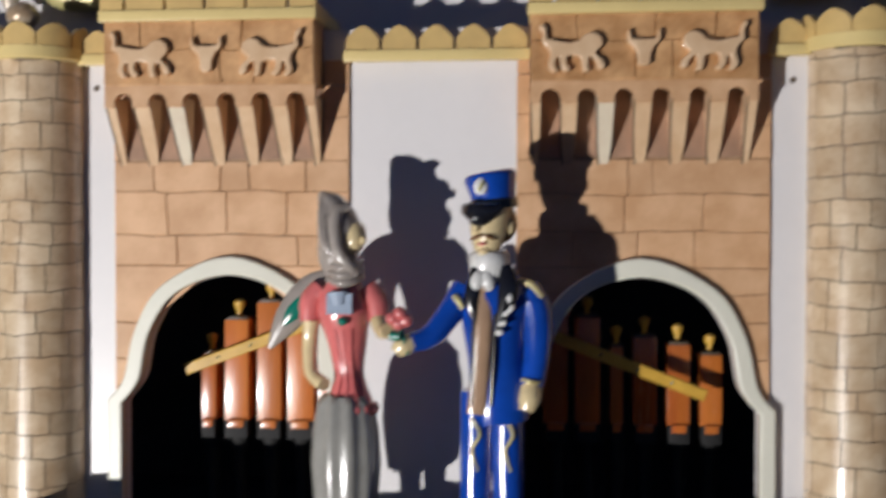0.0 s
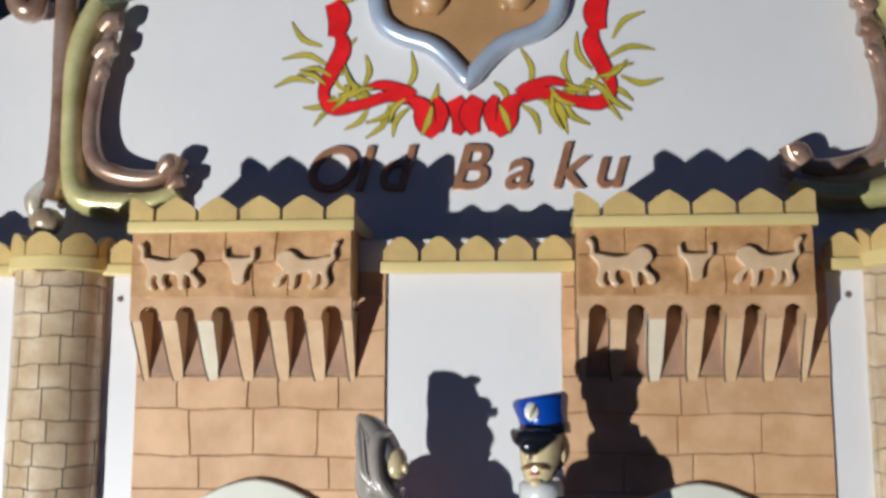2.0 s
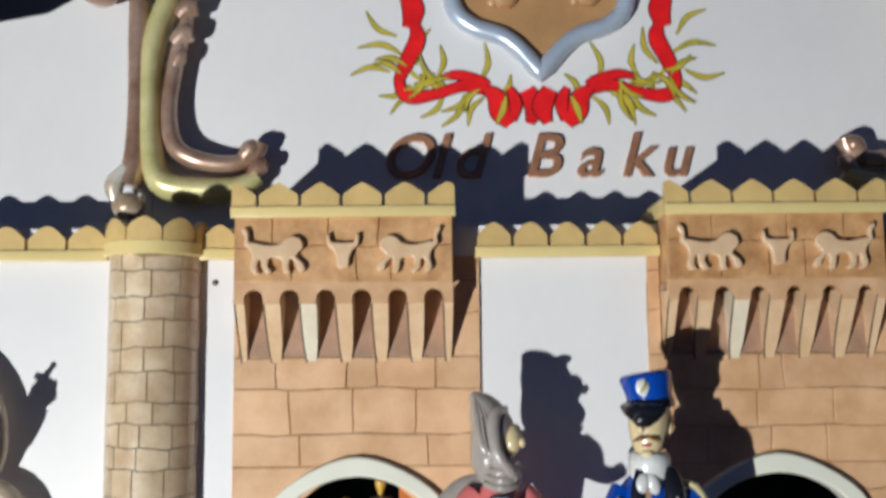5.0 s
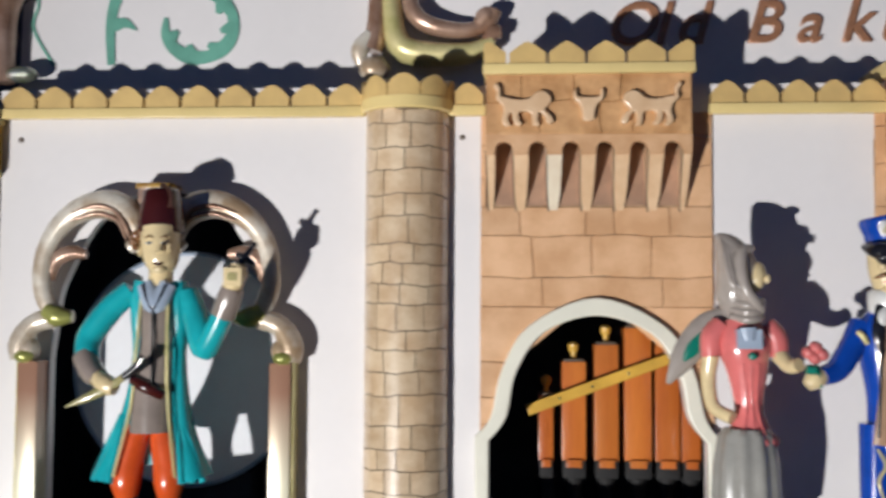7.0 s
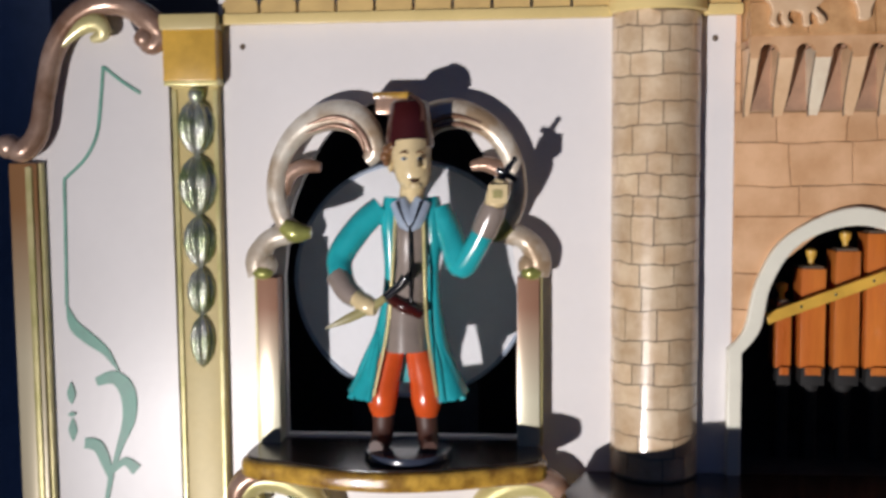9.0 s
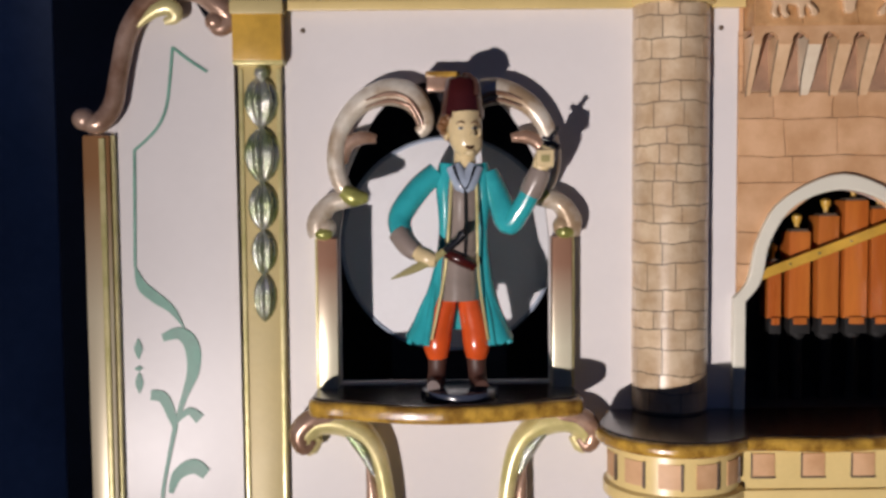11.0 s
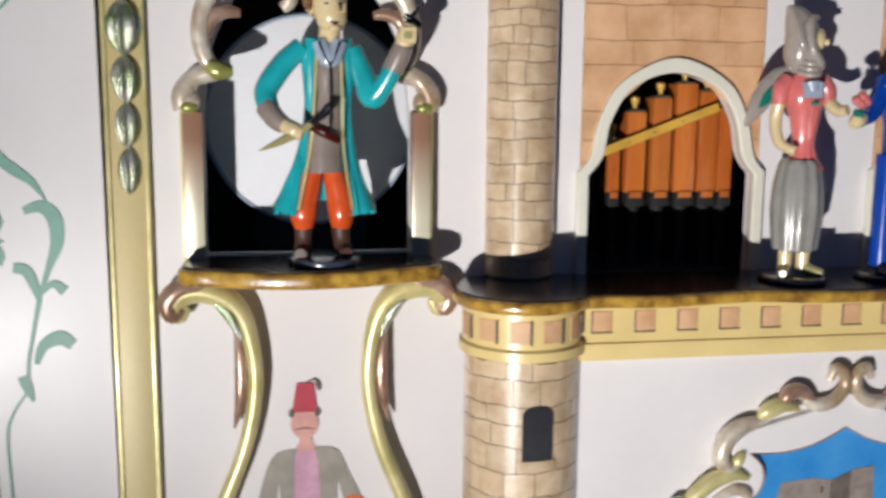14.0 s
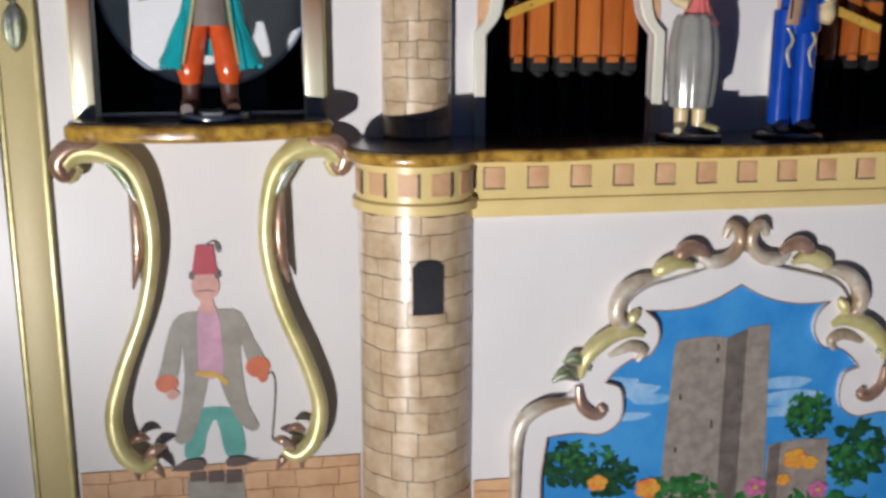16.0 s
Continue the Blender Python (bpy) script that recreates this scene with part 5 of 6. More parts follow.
def cap_figure(s):
    # 0 base 1 blue 2 ink 3 flesh 4 snow 5 tan 6 gold 7 hair
    s.lathe((0, 0, 0), ((0.058, 0), (0.060, 0.003), (0.058, 0.009), (0.05, 0.011)), 0, n=36)
    for d in (-1, 1):
        x = d * 0.020
        s.tube([(x + d * 0.006, -0.032, 0.018), (x, -0.010, 0.022), (x, 0, 0.034)], (0.009, 0.014, 0.013), 2, axis=(1, 0, 0), n=14)
        s.tube([(x, 0, 0.024), (x, 0, 0.08), (x * 0.95, 0, 0.14), (x * 0.9, 0, 0.215)], (0.019, 0.019, 0.020, 0.021), 1, axis=(1, 0, 0), n=18)
        s.tube([(x - 0.004, -0.020, 0.185), (x + 0.006, -0.021, 0.165), (x - 0.003, -0.021, 0.145), (x + 0.004, -0.020, 0.120)], (0.0018, 0.0024, 0.0024, 0.0012), 6, n=6)
    s.tube([(0.010, 0.002, 0.178), (0.008, 0.001, 0.20), (0.004, 0, 0.25), (0.002, 0, 0.30), (0.002, 0, 0.335), (0.002, 0, 0.362)], (0.036, 0.037, 0.033, 0.040, 0.044, 0.024), 1, flat=0.72, n=24)
    s.tube([(-0.018, -0.022, 0.190), (-0.014, -0.026, 0.24), (-0.010, -0.030, 0.30), (-0.008, -0.026, 0.345)], (0.012, 0.011, 0.011, 0.010), 5, flat=0.35, n=12)
    for x0, x1, x2 in ((-0.024, -0.022, -0.020), (0.0, 0.003, 0.006)):
        s.tube([(x0, -0.026, 0.20), (x1, -0.030, 0.26), (x2, -0.031, 0.31)], (0.002, 0.0025, 0.003), 2, n=6)
    s.tube([(-0.018, -0.026, 0.365), (-0.023, -0.031, 0.330), (-0.018, -0.031, 0.295)], (0.006, 0.009, 0.002), 2, flat=0.5, n=10)
    s.tube([(0.016, -0.024, 0.368), (0.020, -0.032, 0.335), (0.006, -0.033, 0.285)], (0.008, 0.012, 0.002), 2, flat=0.5, n=10)
    for k, (bx, bz) in enumerate(((0.022, 0.330), (0.024, 0.318), (0.018, 0.312), (0.014, 0.300), (0.010, 0.289))):
        s.ell((bx, -0.038 + 0.0008 * k, bz), (0.0036, 0.002, 0.0052), 4, (0, 25 * k, 0), n=8, m=6)
    s.tube([(0.0, -0.004, 0.345), (-0.002, -0.006, 0.386)], (0.023, 0.020), 4, soft=1, n=20)
    s.lathe((-0.003, -0.008, 0.352), ((0.020, 0), (0.0245, 0.006), (0.0255, 0.022), (0.0245, 0.030), (0.020, 0.033)), 4, n=28)
    for dx in (-0.007, 0.006):
        s.ell((-0.010 + dx, -0.031, 0.350), (0.008, 0.005, 0.013), 4, (0, 14 if dx < 0 else -14, 0))
    # arm held out
    s.tube([(-0.034, 0, 0.340), (-0.050, -0.010, 0.312), (-0.072, -0.022, 0.284), (-0.096, -0.034, 0.276)], (0.016, 0.016, 0.015, 0.012), 1, n=14)
    s.tube([(-0.092, -0.034, 0.277), (-0.104, -0.036, 0.272), (-0.113, -0.038, 0.264)], (0.010, 0.013, 0.008), 3, n=12)
    s.tube([(-0.106, -0.048, 0.292), (-0.101, -0.046, 0.276), (-0.098, -0.044, 0.262)], (0.003, 0.002, 0.0012), 8, n=6)
    for dx, dz in ((0, 0), (0.009, 0.004), (-0.007, 0.006), (0.002, 0.012)):
        s.ell((-0.108 + dx, -0.050, 0.300 + dz), (0.009, 0.009, 0.008), 9, (20, 30, 0))
    s.tube([(-0.118, -0.048, 0.286), (-0.106, -0.050, 0.284)], (0.006, 0.006), 8, soft=1, n=8)
    # hanging arm
    s.tube([(0.040, 0, 0.342), (0.054, 0, 0.310), (0.054, -0.002, 0.260), (0.048, -0.008, 0.222)], (0.017, 0.019, 0.017, 0.015), 1, n=14)
    s.tube([(0.048, -0.010, 0.226), (0.046, -0.018, 0.208), (0.042, -0.022, 0.194)], (0.012, 0.014, 0.009), 3, n=12)
    s.tube([(0.032, -0.016, 0.350), (0.048, -0.018, 0.345), (0.060, -0.012, 0.330)], (0.003, 0.004, 0.003), 6, n=8)
    s.tube([(-0.046, -0.020, 0.332), (-0.040, -0.022, 0.326), (-0.034, -0.022, 0.316)], (0.003, 0.004, 0.003), 6, n=8)
    s.tube([(0.036, -0.020, 0.232), (0.048, -0.026, 0.230), (0.058, -0.018, 0.228)], (0.002, 0.002, 0.002), 6, n=6)
    # head and cap
    s.tube([(-0.006, -0.014, 0.378), (-0.006, -0.012, 0.390), (-0.004, -0.008, 0.412), (-0.001, -0.004, 0.440)], (0.010, 0.017, 0.023, 0.025), 3, flat=1.08, n=20)
    s.ell((0.010, 0.006, 0.420), (0.020, 0.024, 0.026), 7)
    s.ell((-0.018, -0.032, 0.415), (0.004, 0.006, 0.008), 3)
    s.tube([(0.002, 0, 0.440), (0.0, 0, 0.455), (-0.003, 0, 0.474), (-0.004, 0, 0.480)], (0.028, 0.028, 0.032, 0.028), 1, flat=1.0, n=24)
    s.tube([(0.002, 0, 0.436), (0.001, 0, 0.447)], (0.0295, 0.0295), 2, soft=1, n=24)
    s.tube([(-0.034, -0.012, 0.440), (-0.026, -0.032, 0.434), (-0.008, -0.038, 0.430), (0.012, -0.034, 0.438)], (0.004, 0.010, 0.012, 0.004), 2, flat=0.6, n=14)
    s.ell((-0.014, -0.038, 0.424), (0.013, 0.008, 0.010), 2, (30, 0, 0))
    # moustache, lip, chin, ear
    s.tube([(-0.026, -0.026, 0.399), (-0.018, -0.033, 0.402), (-0.010, -0.034, 0.404), (-0.002, -0.034, 0.402), (0.006, -0.028, 0.399)], (0.0008, 0.0026, 0.0016, 0.0026, 0.0008), 7, n=8)
    s.ell((-0.011, -0.032, 0.394), (0.006, 0.003, 0.002), 9, n=10, m=6)
    s.ell((-0.009, -0.026, 0.384), (0.008, 0.007, 0.006), 3)
    s.ell((0.022, -0.008, 0.414), (0.004, 0.006, 0.009), 3)
    s.ell((-0.013, -0.0300, 0.462), (0.0085, 0.003, 0.0105), 4)
    s.tube([(-0.016, -0.0335, 0.456), (-0.012, -0.0340, 0.463), (-0.010, -0.0335, 0.469)], (0.0016, 0.002, 0.001), 6, n=6)
    return (INK, BLUE, INK, FLESH, SNOW, TAN, GOLD, HAIR, SPRUCE, PINK)


figure("figurine", -0.884, -0.090, 1.0995, "glossy painted figurine in a teal coat and orange trousers", sword_figure)
figure("figurine", -0.095, -0.118, 1.0565, "glossy painted figurine in a coral blouse and grey skirt", scarf_figure)
figure("figurine", 0.086, -0.118, 1.0565, "glossy painted figurine in a blue uniform and peaked cap", cap_figure)


# ---- flat paintings on the lower panels ----
def flat(name, pts, y, mat, parent, label="", soft=0, thick=0.0008):
    loop = smooth(pts, soft, True) if soft else pts
    layer[0] = (layer[0] + 1) % 7
    y -= layer[0] * 0.00005
    return part(name, plate([loop], y, thick), mat, parent, label)


def matte(name, col, var=0.1, scale=25.0, second=None):
    return paint(name, col, 0.42, var, scale, 0.02, second=second)


def oval(x, z, a, b, n=18):
    return [(x + a * math.cos(2 * math.pi * k / n), z + b * math.sin(2 * math.pi * k / n)) for k in range(n)]


P_GREY, P_PINK, P_TEAL, P_RED = matte("painted_grey_coat", (0.36, 0.33, 0.28)), matte("painted_pink", (0.66, 0.36, 0.48)), matte("painted_teal", (0.12, 0.42, 0.36)), matte("painted_red", (0.50, 0.03, 0.06))
P_SKIN, P_ORANGE, P_BROWN, P_GOLD = matte("painted_skin_tone", (0.74, 0.38, 0.32)), matte("painted_orange", (0.68, 0.17, 0.07)), matte("painted_brown", (0.12, 0.08, 0.07)), matte("painted_gold", (0.75, 0.45, 0.06))
for s in (-1, 1):
    c = s * 0.918
    t = thing("painted_figure", (c, -0.001, 0.46), "flat painted figure in a grey coat and red hat", "painting", "painted figures")
    y = -0.0015

    def F(name, pts, mat, layer=0, soft=3):
        flat(name, [(c + x, z) for x, z in pts], y - 0.0006 * layer, mat, t, soft=soft)
    F("trousers", ((-0.028, 0.575), (0.034, 0.575), (0.052, 0.535), (0.056, 0.492), (0.040, 0.476), (0.020, 0.488), (0.012, 0.535), (0.004, 0.555), (-0.010, 0.53), (-0.020, 0.49), (-0.044, 0.478), (-0.052, 0.500), (-0.040, 0.545)), P_TEAL)
    F("coat", ((-0.018, 0.758), (-0.048, 0.752), (-0.066, 0.725), (-0.082, 0.665), (-0.092, 0.625), (-0.062, 0.628), (-0.050, 0.665), (-0.046, 0.70), (-0.044, 0.64), (-0.054, 0.57), (-0.068, 0.52), (-0.042, 0.515), (-0.022, 0.56), (-0.004, 0.63), (0.006, 0.66), (0.024, 0.60), (0.046, 0.548), (0.070, 0.528), (0.082, 0.54), (0.064, 0.58), (0.056, 0.65), (0.056, 0.70), (0.066, 0.66), (0.080, 0.648), (0.098, 0.662), (0.078, 0.705), (0.058, 0.752), (0.030, 0.760)), P_GREY, 1, 2)
    F("shirt", ((-0.014, 0.765), (0.016, 0.765), (0.024, 0.70), (0.022, 0.64), (-0.016, 0.638), (-0.018, 0.70)), P_PINK, 2, 2)
    F("sash", ((-0.022, 0.640), (0.012, 0.634), (0.026, 0.618), (0.030, 0.628), (0.010, 0.645), (-0.020, 0.648)), P_GOLD, 3, 2)
    F("sleeve_end", oval(-0.075, 0.628, 0.020, 0.017, 12), P_ORANGE, 2, 0)
    F("sleeve_end", oval(0.084, 0.650, 0.022, 0.020, 12), P_ORANGE, 2, 0)
    F("hand", oval(-0.066, 0.608, 0.011, 0.010, 12), P_SKIN, 3, 0)
    F("hand", oval(0.092, 0.632, 0.009, 0.012, 12), P_ORANGE, 3, 0)
    F("neck", ((-0.008, 0.785), (0.010, 0.785), (0.016, 0.755), (-0.012, 0.755)), P_SKIN, 3, 0)
    F("head", oval(0.0, 0.803, 0.024, 0.027), P_SKIN, 3, 0)
    F("hair", oval(-0.022, 0.823, 0.005, 0.008, 10), P_BROWN, 4, 0)
    F("hair", oval(0.022, 0.823, 0.005, 0.008, 10), P_BROWN, 4, 0)
    F("whiskers", ((-0.018, 0.7935), (0.0, 0.797), (0.018, 0.7935), (0.0, 0.7945)), P_BROWN, 4, 2)
    F("hat", ((-0.022, 0.824), (0.022, 0.824), (0.016, 0.876), (-0.013, 0.876)), P_RED, 4, 0)
    stroke([(c + x, z) for x, z in ((0.004, 0.877), (0.018, 0.882), (0.024, 0.872), (0.026, 0.862))], (0.001, 0.0015, 0.004, 0.002), y - 0.0026, "tassel", P_BROWN, t, 0.0008)
    stroke([(c + x, z) for x, z in ((0.098, 0.634), (0.110, 0.636), (0.113, 0.60), (0.104, 0.51))], (0.0015,) * 4, y - 0.0006, "cane", P_BROWN, t, 0.0008)
    F("shoe", ((-0.048, 0.482), (-0.020, 0.482), (-0.020, 0.462), (-0.050, 0.462), (-0.076, 0.464), (-0.066, 0.472)), P_BROWN, 8, 2)
    F("shoe", ((0.052, 0.482), (0.024, 0.482), (0.022, 0.466), (0.050, 0.464), (0.080, 0.476), (0.068, 0.474)), P_BROWN, 8, 2)
    for k in range(3):
        F("step", rect(-0.044 + k * 0.032, -0.016 + k * 0.032, 0.440 - 0.004 * k, 0.458), P_BROWN, 8, 0)
    F("ledge", rect(-0.05, 0.052, 0.36, 0.446), P_GREY, 6.6, 0)

# ---- cartouche with a painted castle ----
CY = LOW - 0.002
P_SKY = matte("painted_sky", (0.03, 0.24, 0.62), 0.10, 9.0, (0.07, 0.33, 0.70))
P_CLOUD, P_TOWER, P_TOWER2, P_LEAF, P_LEAF2, P_FLOWER, P_FLOWER2 = matte("painted_cloud", (0.36, 0.58, 0.82), 0.2, 30.0, (0.16, 0.42, 0.74)), matte("painted_tower", (0.36, 0.31, 0.27), 0.18, 40.0, (0.25, 0.21, 0.18)), matte("painted_tower_shade", (0.19, 0.16, 0.14), 0.16, 40.0), matte("painted_leaf", (0.02, 0.10, 0.04), 0.3, 60.0), matte("painted_leaf_light", (0.05, 0.24, 0.06), 0.3, 60.0), matte("painted_flower", (0.78, 0.20, 0.05), 0.2, 90.0, (0.80, 0.45, 0.06)), matte("painted_flower_pink", (0.70, 0.20, 0.42), 0.2, 90.0)
half = [(0.0, 0.806), (-0.05, 0.780), (-0.11, 0.766), (-0.172, 0.767)]
lobe1 = [(-0.172, 0.767), (-0.150, 0.745), (-0.146, 0.713), (-0.165, 0.684), (-0.195, 0.680), (-0.222, 0.662), (-0.240, 0.640)]
lobe2 = [(-0.240, 0.640), (-0.214, 0.630), (-0.206, 0.600), (-0.212, 0.566), (-0.245, 0.545), (-0.290, 0.550), (-0.342, 0.546)]
inner = smooth(half, 4)[:-1] + smooth(lobe1, 4)[:-1] + smooth(lobe2, 4) + [(-0.352, 0.47), (-0.350, 0.30), (-0.20, 0.24), (0, 0.22)]
full = inner + [(-x, z) for x, z in reversed(inner[1:-1])]
o_half = smooth([(0.0, 0.868), (-0.06, 0.838), (-0.12, 0.822), (-0.175, 0.805), (-0.205, 0.775), (-0.20, 0.742), (-0.235, 0.728), (-0.275, 0.70), (-0.288, 0.66), (-0.30, 0.625), (-0.345, 0.600), (-0.385, 0.56), (-0.392, 0.47), (-0.385, 0.30), (-0.22, 0.20), (0, 0.18)], 4)
outer = o_half + [(-x, z) for x, z in reversed(o_half[1:-1])]
cart = thing("cartouche", (0, CY, 0.2), "white carved cartouche frame with gilded scrolls", "cartouche")
part("border", plate([outer, full], LOW - 0.014, 0.014, 0.003, 2), WHITE, cart)
edge_line = [(x, LOW - 0.0145, z) for x, z in full]
part("inner_line", Shape().tube(edge_line + edge_line[:1], 0.0014, soft=1, n=6).mesh(), BRONZE, cart, "thin brown line inside the border")
pic = thing("painting", (0, CY, 0.2), "painted castle tower with trees and flowers under a blue sky", "painting")
flat("sky", full, CY, P_SKY, pic)
for x, z, a, b in ((-0.225, 0.635, 0.05, 0.010), (-0.19, 0.618, 0.055, 0.014), (-0.15, 0.60, 0.04, 0.010), (0.105, 0.615, 0.05, 0.012), (0.12, 0.585, 0.06, 0.016), (0.10, 0.560, 0.05, 0.010), (-0.20, 0.57, 0.05, 0.008)):
    flat("cloud", [(x + a * math.cos(k * 0.45) * (1 + 0.12 * math.sin(k * 2.3)), z + b * math.sin(k * 0.45) * (1 + 0.12 * math.sin(k * 3.1))) for k in range(14)], CY - 0.0006, P_CLOUD, pic, soft=2)
flat("tower_wall", ((-0.128, 0.32), (-0.122, 0.50), (-0.112, 0.690), (-0.106, 0.706), (-0.05, 0.712), (-0.010, 0.706), (-0.012, 0.40), (-0.014, 0.32)), CY - 0.0012, P_TOWER, pic)
flat("tower_shade", ((-0.016, 0.32), (-0.014, 0.706), (0.026, 0.722), (0.030, 0.40), (0.030, 0.32)), CY - 0.0013, P_TOWER2, pic)
flat("tower_wall", ((0.022, 0.32), (0.024, 0.724), (0.066, 0.728), (0.074, 0.50), (0.078, 0.32)), CY - 0.0018, P_TOWER, pic)
for x, z, h in ((-0.030, 0.690, 0.006), (-0.030, 0.665, 0.005), (-0.034, 0.545, 0.008), (-0.096, 0.60, 0.005), (-0.10, 0.50, 0.005)):
    flat("slit", rect(x - 0.0025, x + 0.0025, z - h, z + h), CY - 0.0020, P_BROWN, pic)
flat("low_wall", ((0.075, 0.32), (0.080, 0.495), (0.135, 0.503), (0.20, 0.500), (0.205, 0.32)), CY - 0.0015, P_TOWER, pic)
flat("low_wall", ((0.080, 0.32), (0.082, 0.490), (0.104, 0.500), (0.104, 0.32)), CY - 0.0019, P_TOWER2, pic)
prng = random.Random(11)


def leafage(cx, cz, rx, rz, n, mat, layer, size):
    """A painted bush as many small leaf dabs."""
    for _ in range(n):
        a, r = prng.uniform(0, 6.28), math.sqrt(prng.random())
        x, z, w = cx + rx * r * math.cos(a), cz + rz * r * math.sin(a), size * prng.uniform(0.6, 1.3)
        t = prng.uniform(0, 3.14)
        pts = [(x + w * math.cos(t), z + w * math.sin(t)), (x - 0.5 * w * math.sin(t), z + 0.5 * w * math.cos(t)), (x - w * math.cos(t), z - w * math.sin(t)), (x + 0.5 * w * math.sin(t), z - 0.5 * w * math.cos(t))]
        dabs.append((pts, CY - 0.0022 - 0.0002 * layer - prng.random() * 0.0003, mat))


dabs = []
leafage(-0.30, 0.485, 0.048, 0.040, 90, 0, 0, 0.012)
leafage(-0.22, 0.455, 0.05, 0.035, 80, 0, 0, 0.012)
leafage(-0.27, 0.50, 0.05, 0.030, 50, 1, 1, 0.007)
leafage(-0.09, 0.415, 0.07, 0.035, 90, 1, 1, 0.012)
leafage(0.16, 0.545, 0.045, 0.040, 80, 0, 0, 0.011)
leafage(0.15, 0.560, 0.04, 0.035, 70, 1, 1, 0.008)
leafage(0.26, 0.47, 0.06, 0.06, 110, 0, 0, 0.013)
leafage(0.25, 0.45, 0.05, 0.05, 60, 1, 1, 0.009)
leafage(0.0, 0.36, 0.30, 0.045, 220, 1, 1, 0.013)
leaf_shape = Shape()
for pts, y, m in dabs:
    b = len(leaf_shape.v)
    leaf_shape.v += [(x, y, z) for x, z in pts]
    leaf_shape.f.append((b, b + 1, b + 2, b + 3))
    leaf_shape.m.append(m)
foliage = part("foliage", leaf_shape.mesh("foliage", (P_LEAF, P_LEAF2)), None, pic, "painted green leaves")
foliage["kind"] = "stuff"
for x, z, r, m in ((-0.245, 0.448, 0.019, P_FLOWER), (-0.15, 0.430, 0.024, P_FLOWER), (0.06, 0.415, 0.022, P_FLOWER2), (0.135, 0.465, 0.024, P_FLOWER), (0.165, 0.455, 0.016, P_FLOWER), (0.115, 0.425, 0.014, P_FLOWER), (0.185, 0.40, 0.02, P_FLOWER2), (-0.06, 0.385, 0.02, P_FLOWER2)):
    for k in range(5):
        a = 1.257 * k + x * 9
        flat("petal", oval(x + r * 0.5 * math.cos(a), z + r * 0.45 * math.sin(a), r * 0.55, r * 0.42, 10), CY - 0.0034 - 0.0002 * k, m, pic)
    flat("flower_eye", oval(x, z, r * 0.25, r * 0.22, 8), CY - 0.0050, P_GOLD, pic)
SC = LOW - 0.018
for s in (-1, 1):
    def C(pts):
        return [(s * x, SC, z) for x, z in pts]
    for name, mat, pts, rad in (
            ("top_curl", SCROLL, ((0.038, 0.893), (0.030, 0.912), (0.014, 0.905), (0.010, 0.880), (0.030, 0.856), (0.062, 0.850), (0.085, 0.862)), (0.006, 0.009, 0.011, 0.011, 0.012, 0.012, 0.005)),
            ("leaf", BRONZE, ((0.060, 0.850), (0.082, 0.872), (0.104, 0.876), (0.118, 0.862), (0.108, 0.848)), (0.004, 0.011, 0.014, 0.012, 0.004)),
            ("leaf", GOLD, ((0.090, 0.842), (0.122, 0.852), (0.150, 0.842), (0.165, 0.828)), (0.004, 0.013, 0.014, 0.004)),
            ("shoulder_scroll", SCROLL, ((0.150, 0.826), (0.188, 0.822), (0.218, 0.800), (0.228, 0.765), (0.212, 0.745), (0.196, 0.758)), (0.005, 0.012, 0.015, 0.015, 0.012, 0.006)),
            ("bud", GOLD, ((0.205, 0.742), (0.196, 0.760), (0.186, 0.772)), (0.006, 0.011, 0.004)),
            ("middle_scroll", GOLD, ((0.176, 0.725), (0.205, 0.735), (0.245, 0.722), (0.278, 0.690), (0.286, 0.655)), (0.005, 0.013, 0.015, 0.013, 0.005)),
            ("inner_curl", SCROLL, ((0.238, 0.690), (0.200, 0.706), (0.176, 0.696), (0.186, 0.678)), (0.004, 0.010, 0.009, 0.004)),
            ("leaf", SILVER, ((0.270, 0.668), (0.296, 0.690), (0.318, 0.684)), (0.004, 0.011, 0.003)),
            ("leaf", SILVER, ((0.290, 0.650), (0.315, 0.662), (0.338, 0.650)), (0.004, 0.010, 0.003)),
            ("lower_curl", BRONZE, ((0.290, 0.640), (0.285, 0.605), (0.262, 0.585), (0.245, 0.590), (0.252, 0.602)), (0.006, 0.010, 0.011, 0.009, 0.005)),
            ("side_scroll", SCROLL, ((0.300, 0.612), (0.345, 0.608), (0.382, 0.588), (0.398, 0.550), (0.400, 0.47), (0.398, 0.36), (0.36, 0.28)), (0.005, 0.011, 0.013, 0.012, 0.010, 0.010, 0.008)),
            ("foot_leaf", BRONZE, ((0.350, 0.400), (0.372, 0.418), (0.380, 0.395)), (0.004, 0.011, 0.004))):
        part(name, Shape().tube(C(pts), rad, n=12).mesh(angle=70), mat, cart)


# ---- stones of gatehouses, columns and towers ----
srng = random.Random(21)


def half_width(z):
    """Half the width of the gate opening, moulding included, at a height."""
    h = ((0.158, 1.045), (0.158, 1.236), (0.138, 1.262), (0.122, 1.329), (0.083, 1.388), (0.020, 1.4175), (0.0, 1.4176))
    for (a, za), (b, zb) in zip(h, h[1:]):
        if za <= z <= zb:
            return a + (b - a) * (z - za) / (zb - za)
    return 0.0


def stone(line, y, d, mat, parent):
    """One stone with uneven, laid-back edges."""
    cx, cz = sum(p[0] for p in line) / len(line), sum(p[1] for p in line) / len(line)
    rim = [(x, y + d, z) for x, z in line]
    face = [(x + max(-0.001, min(0.001, (cx - x) * 0.03)), y, z + max(-0.001, min(0.001, (cz - z) * 0.04))) for x, z in line]
    back = [(x, y + d * 1.6, z) for x, z in line]
    part("stone", Shape().rings([back, rim, face]).mesh(angle=20), mat, parent)


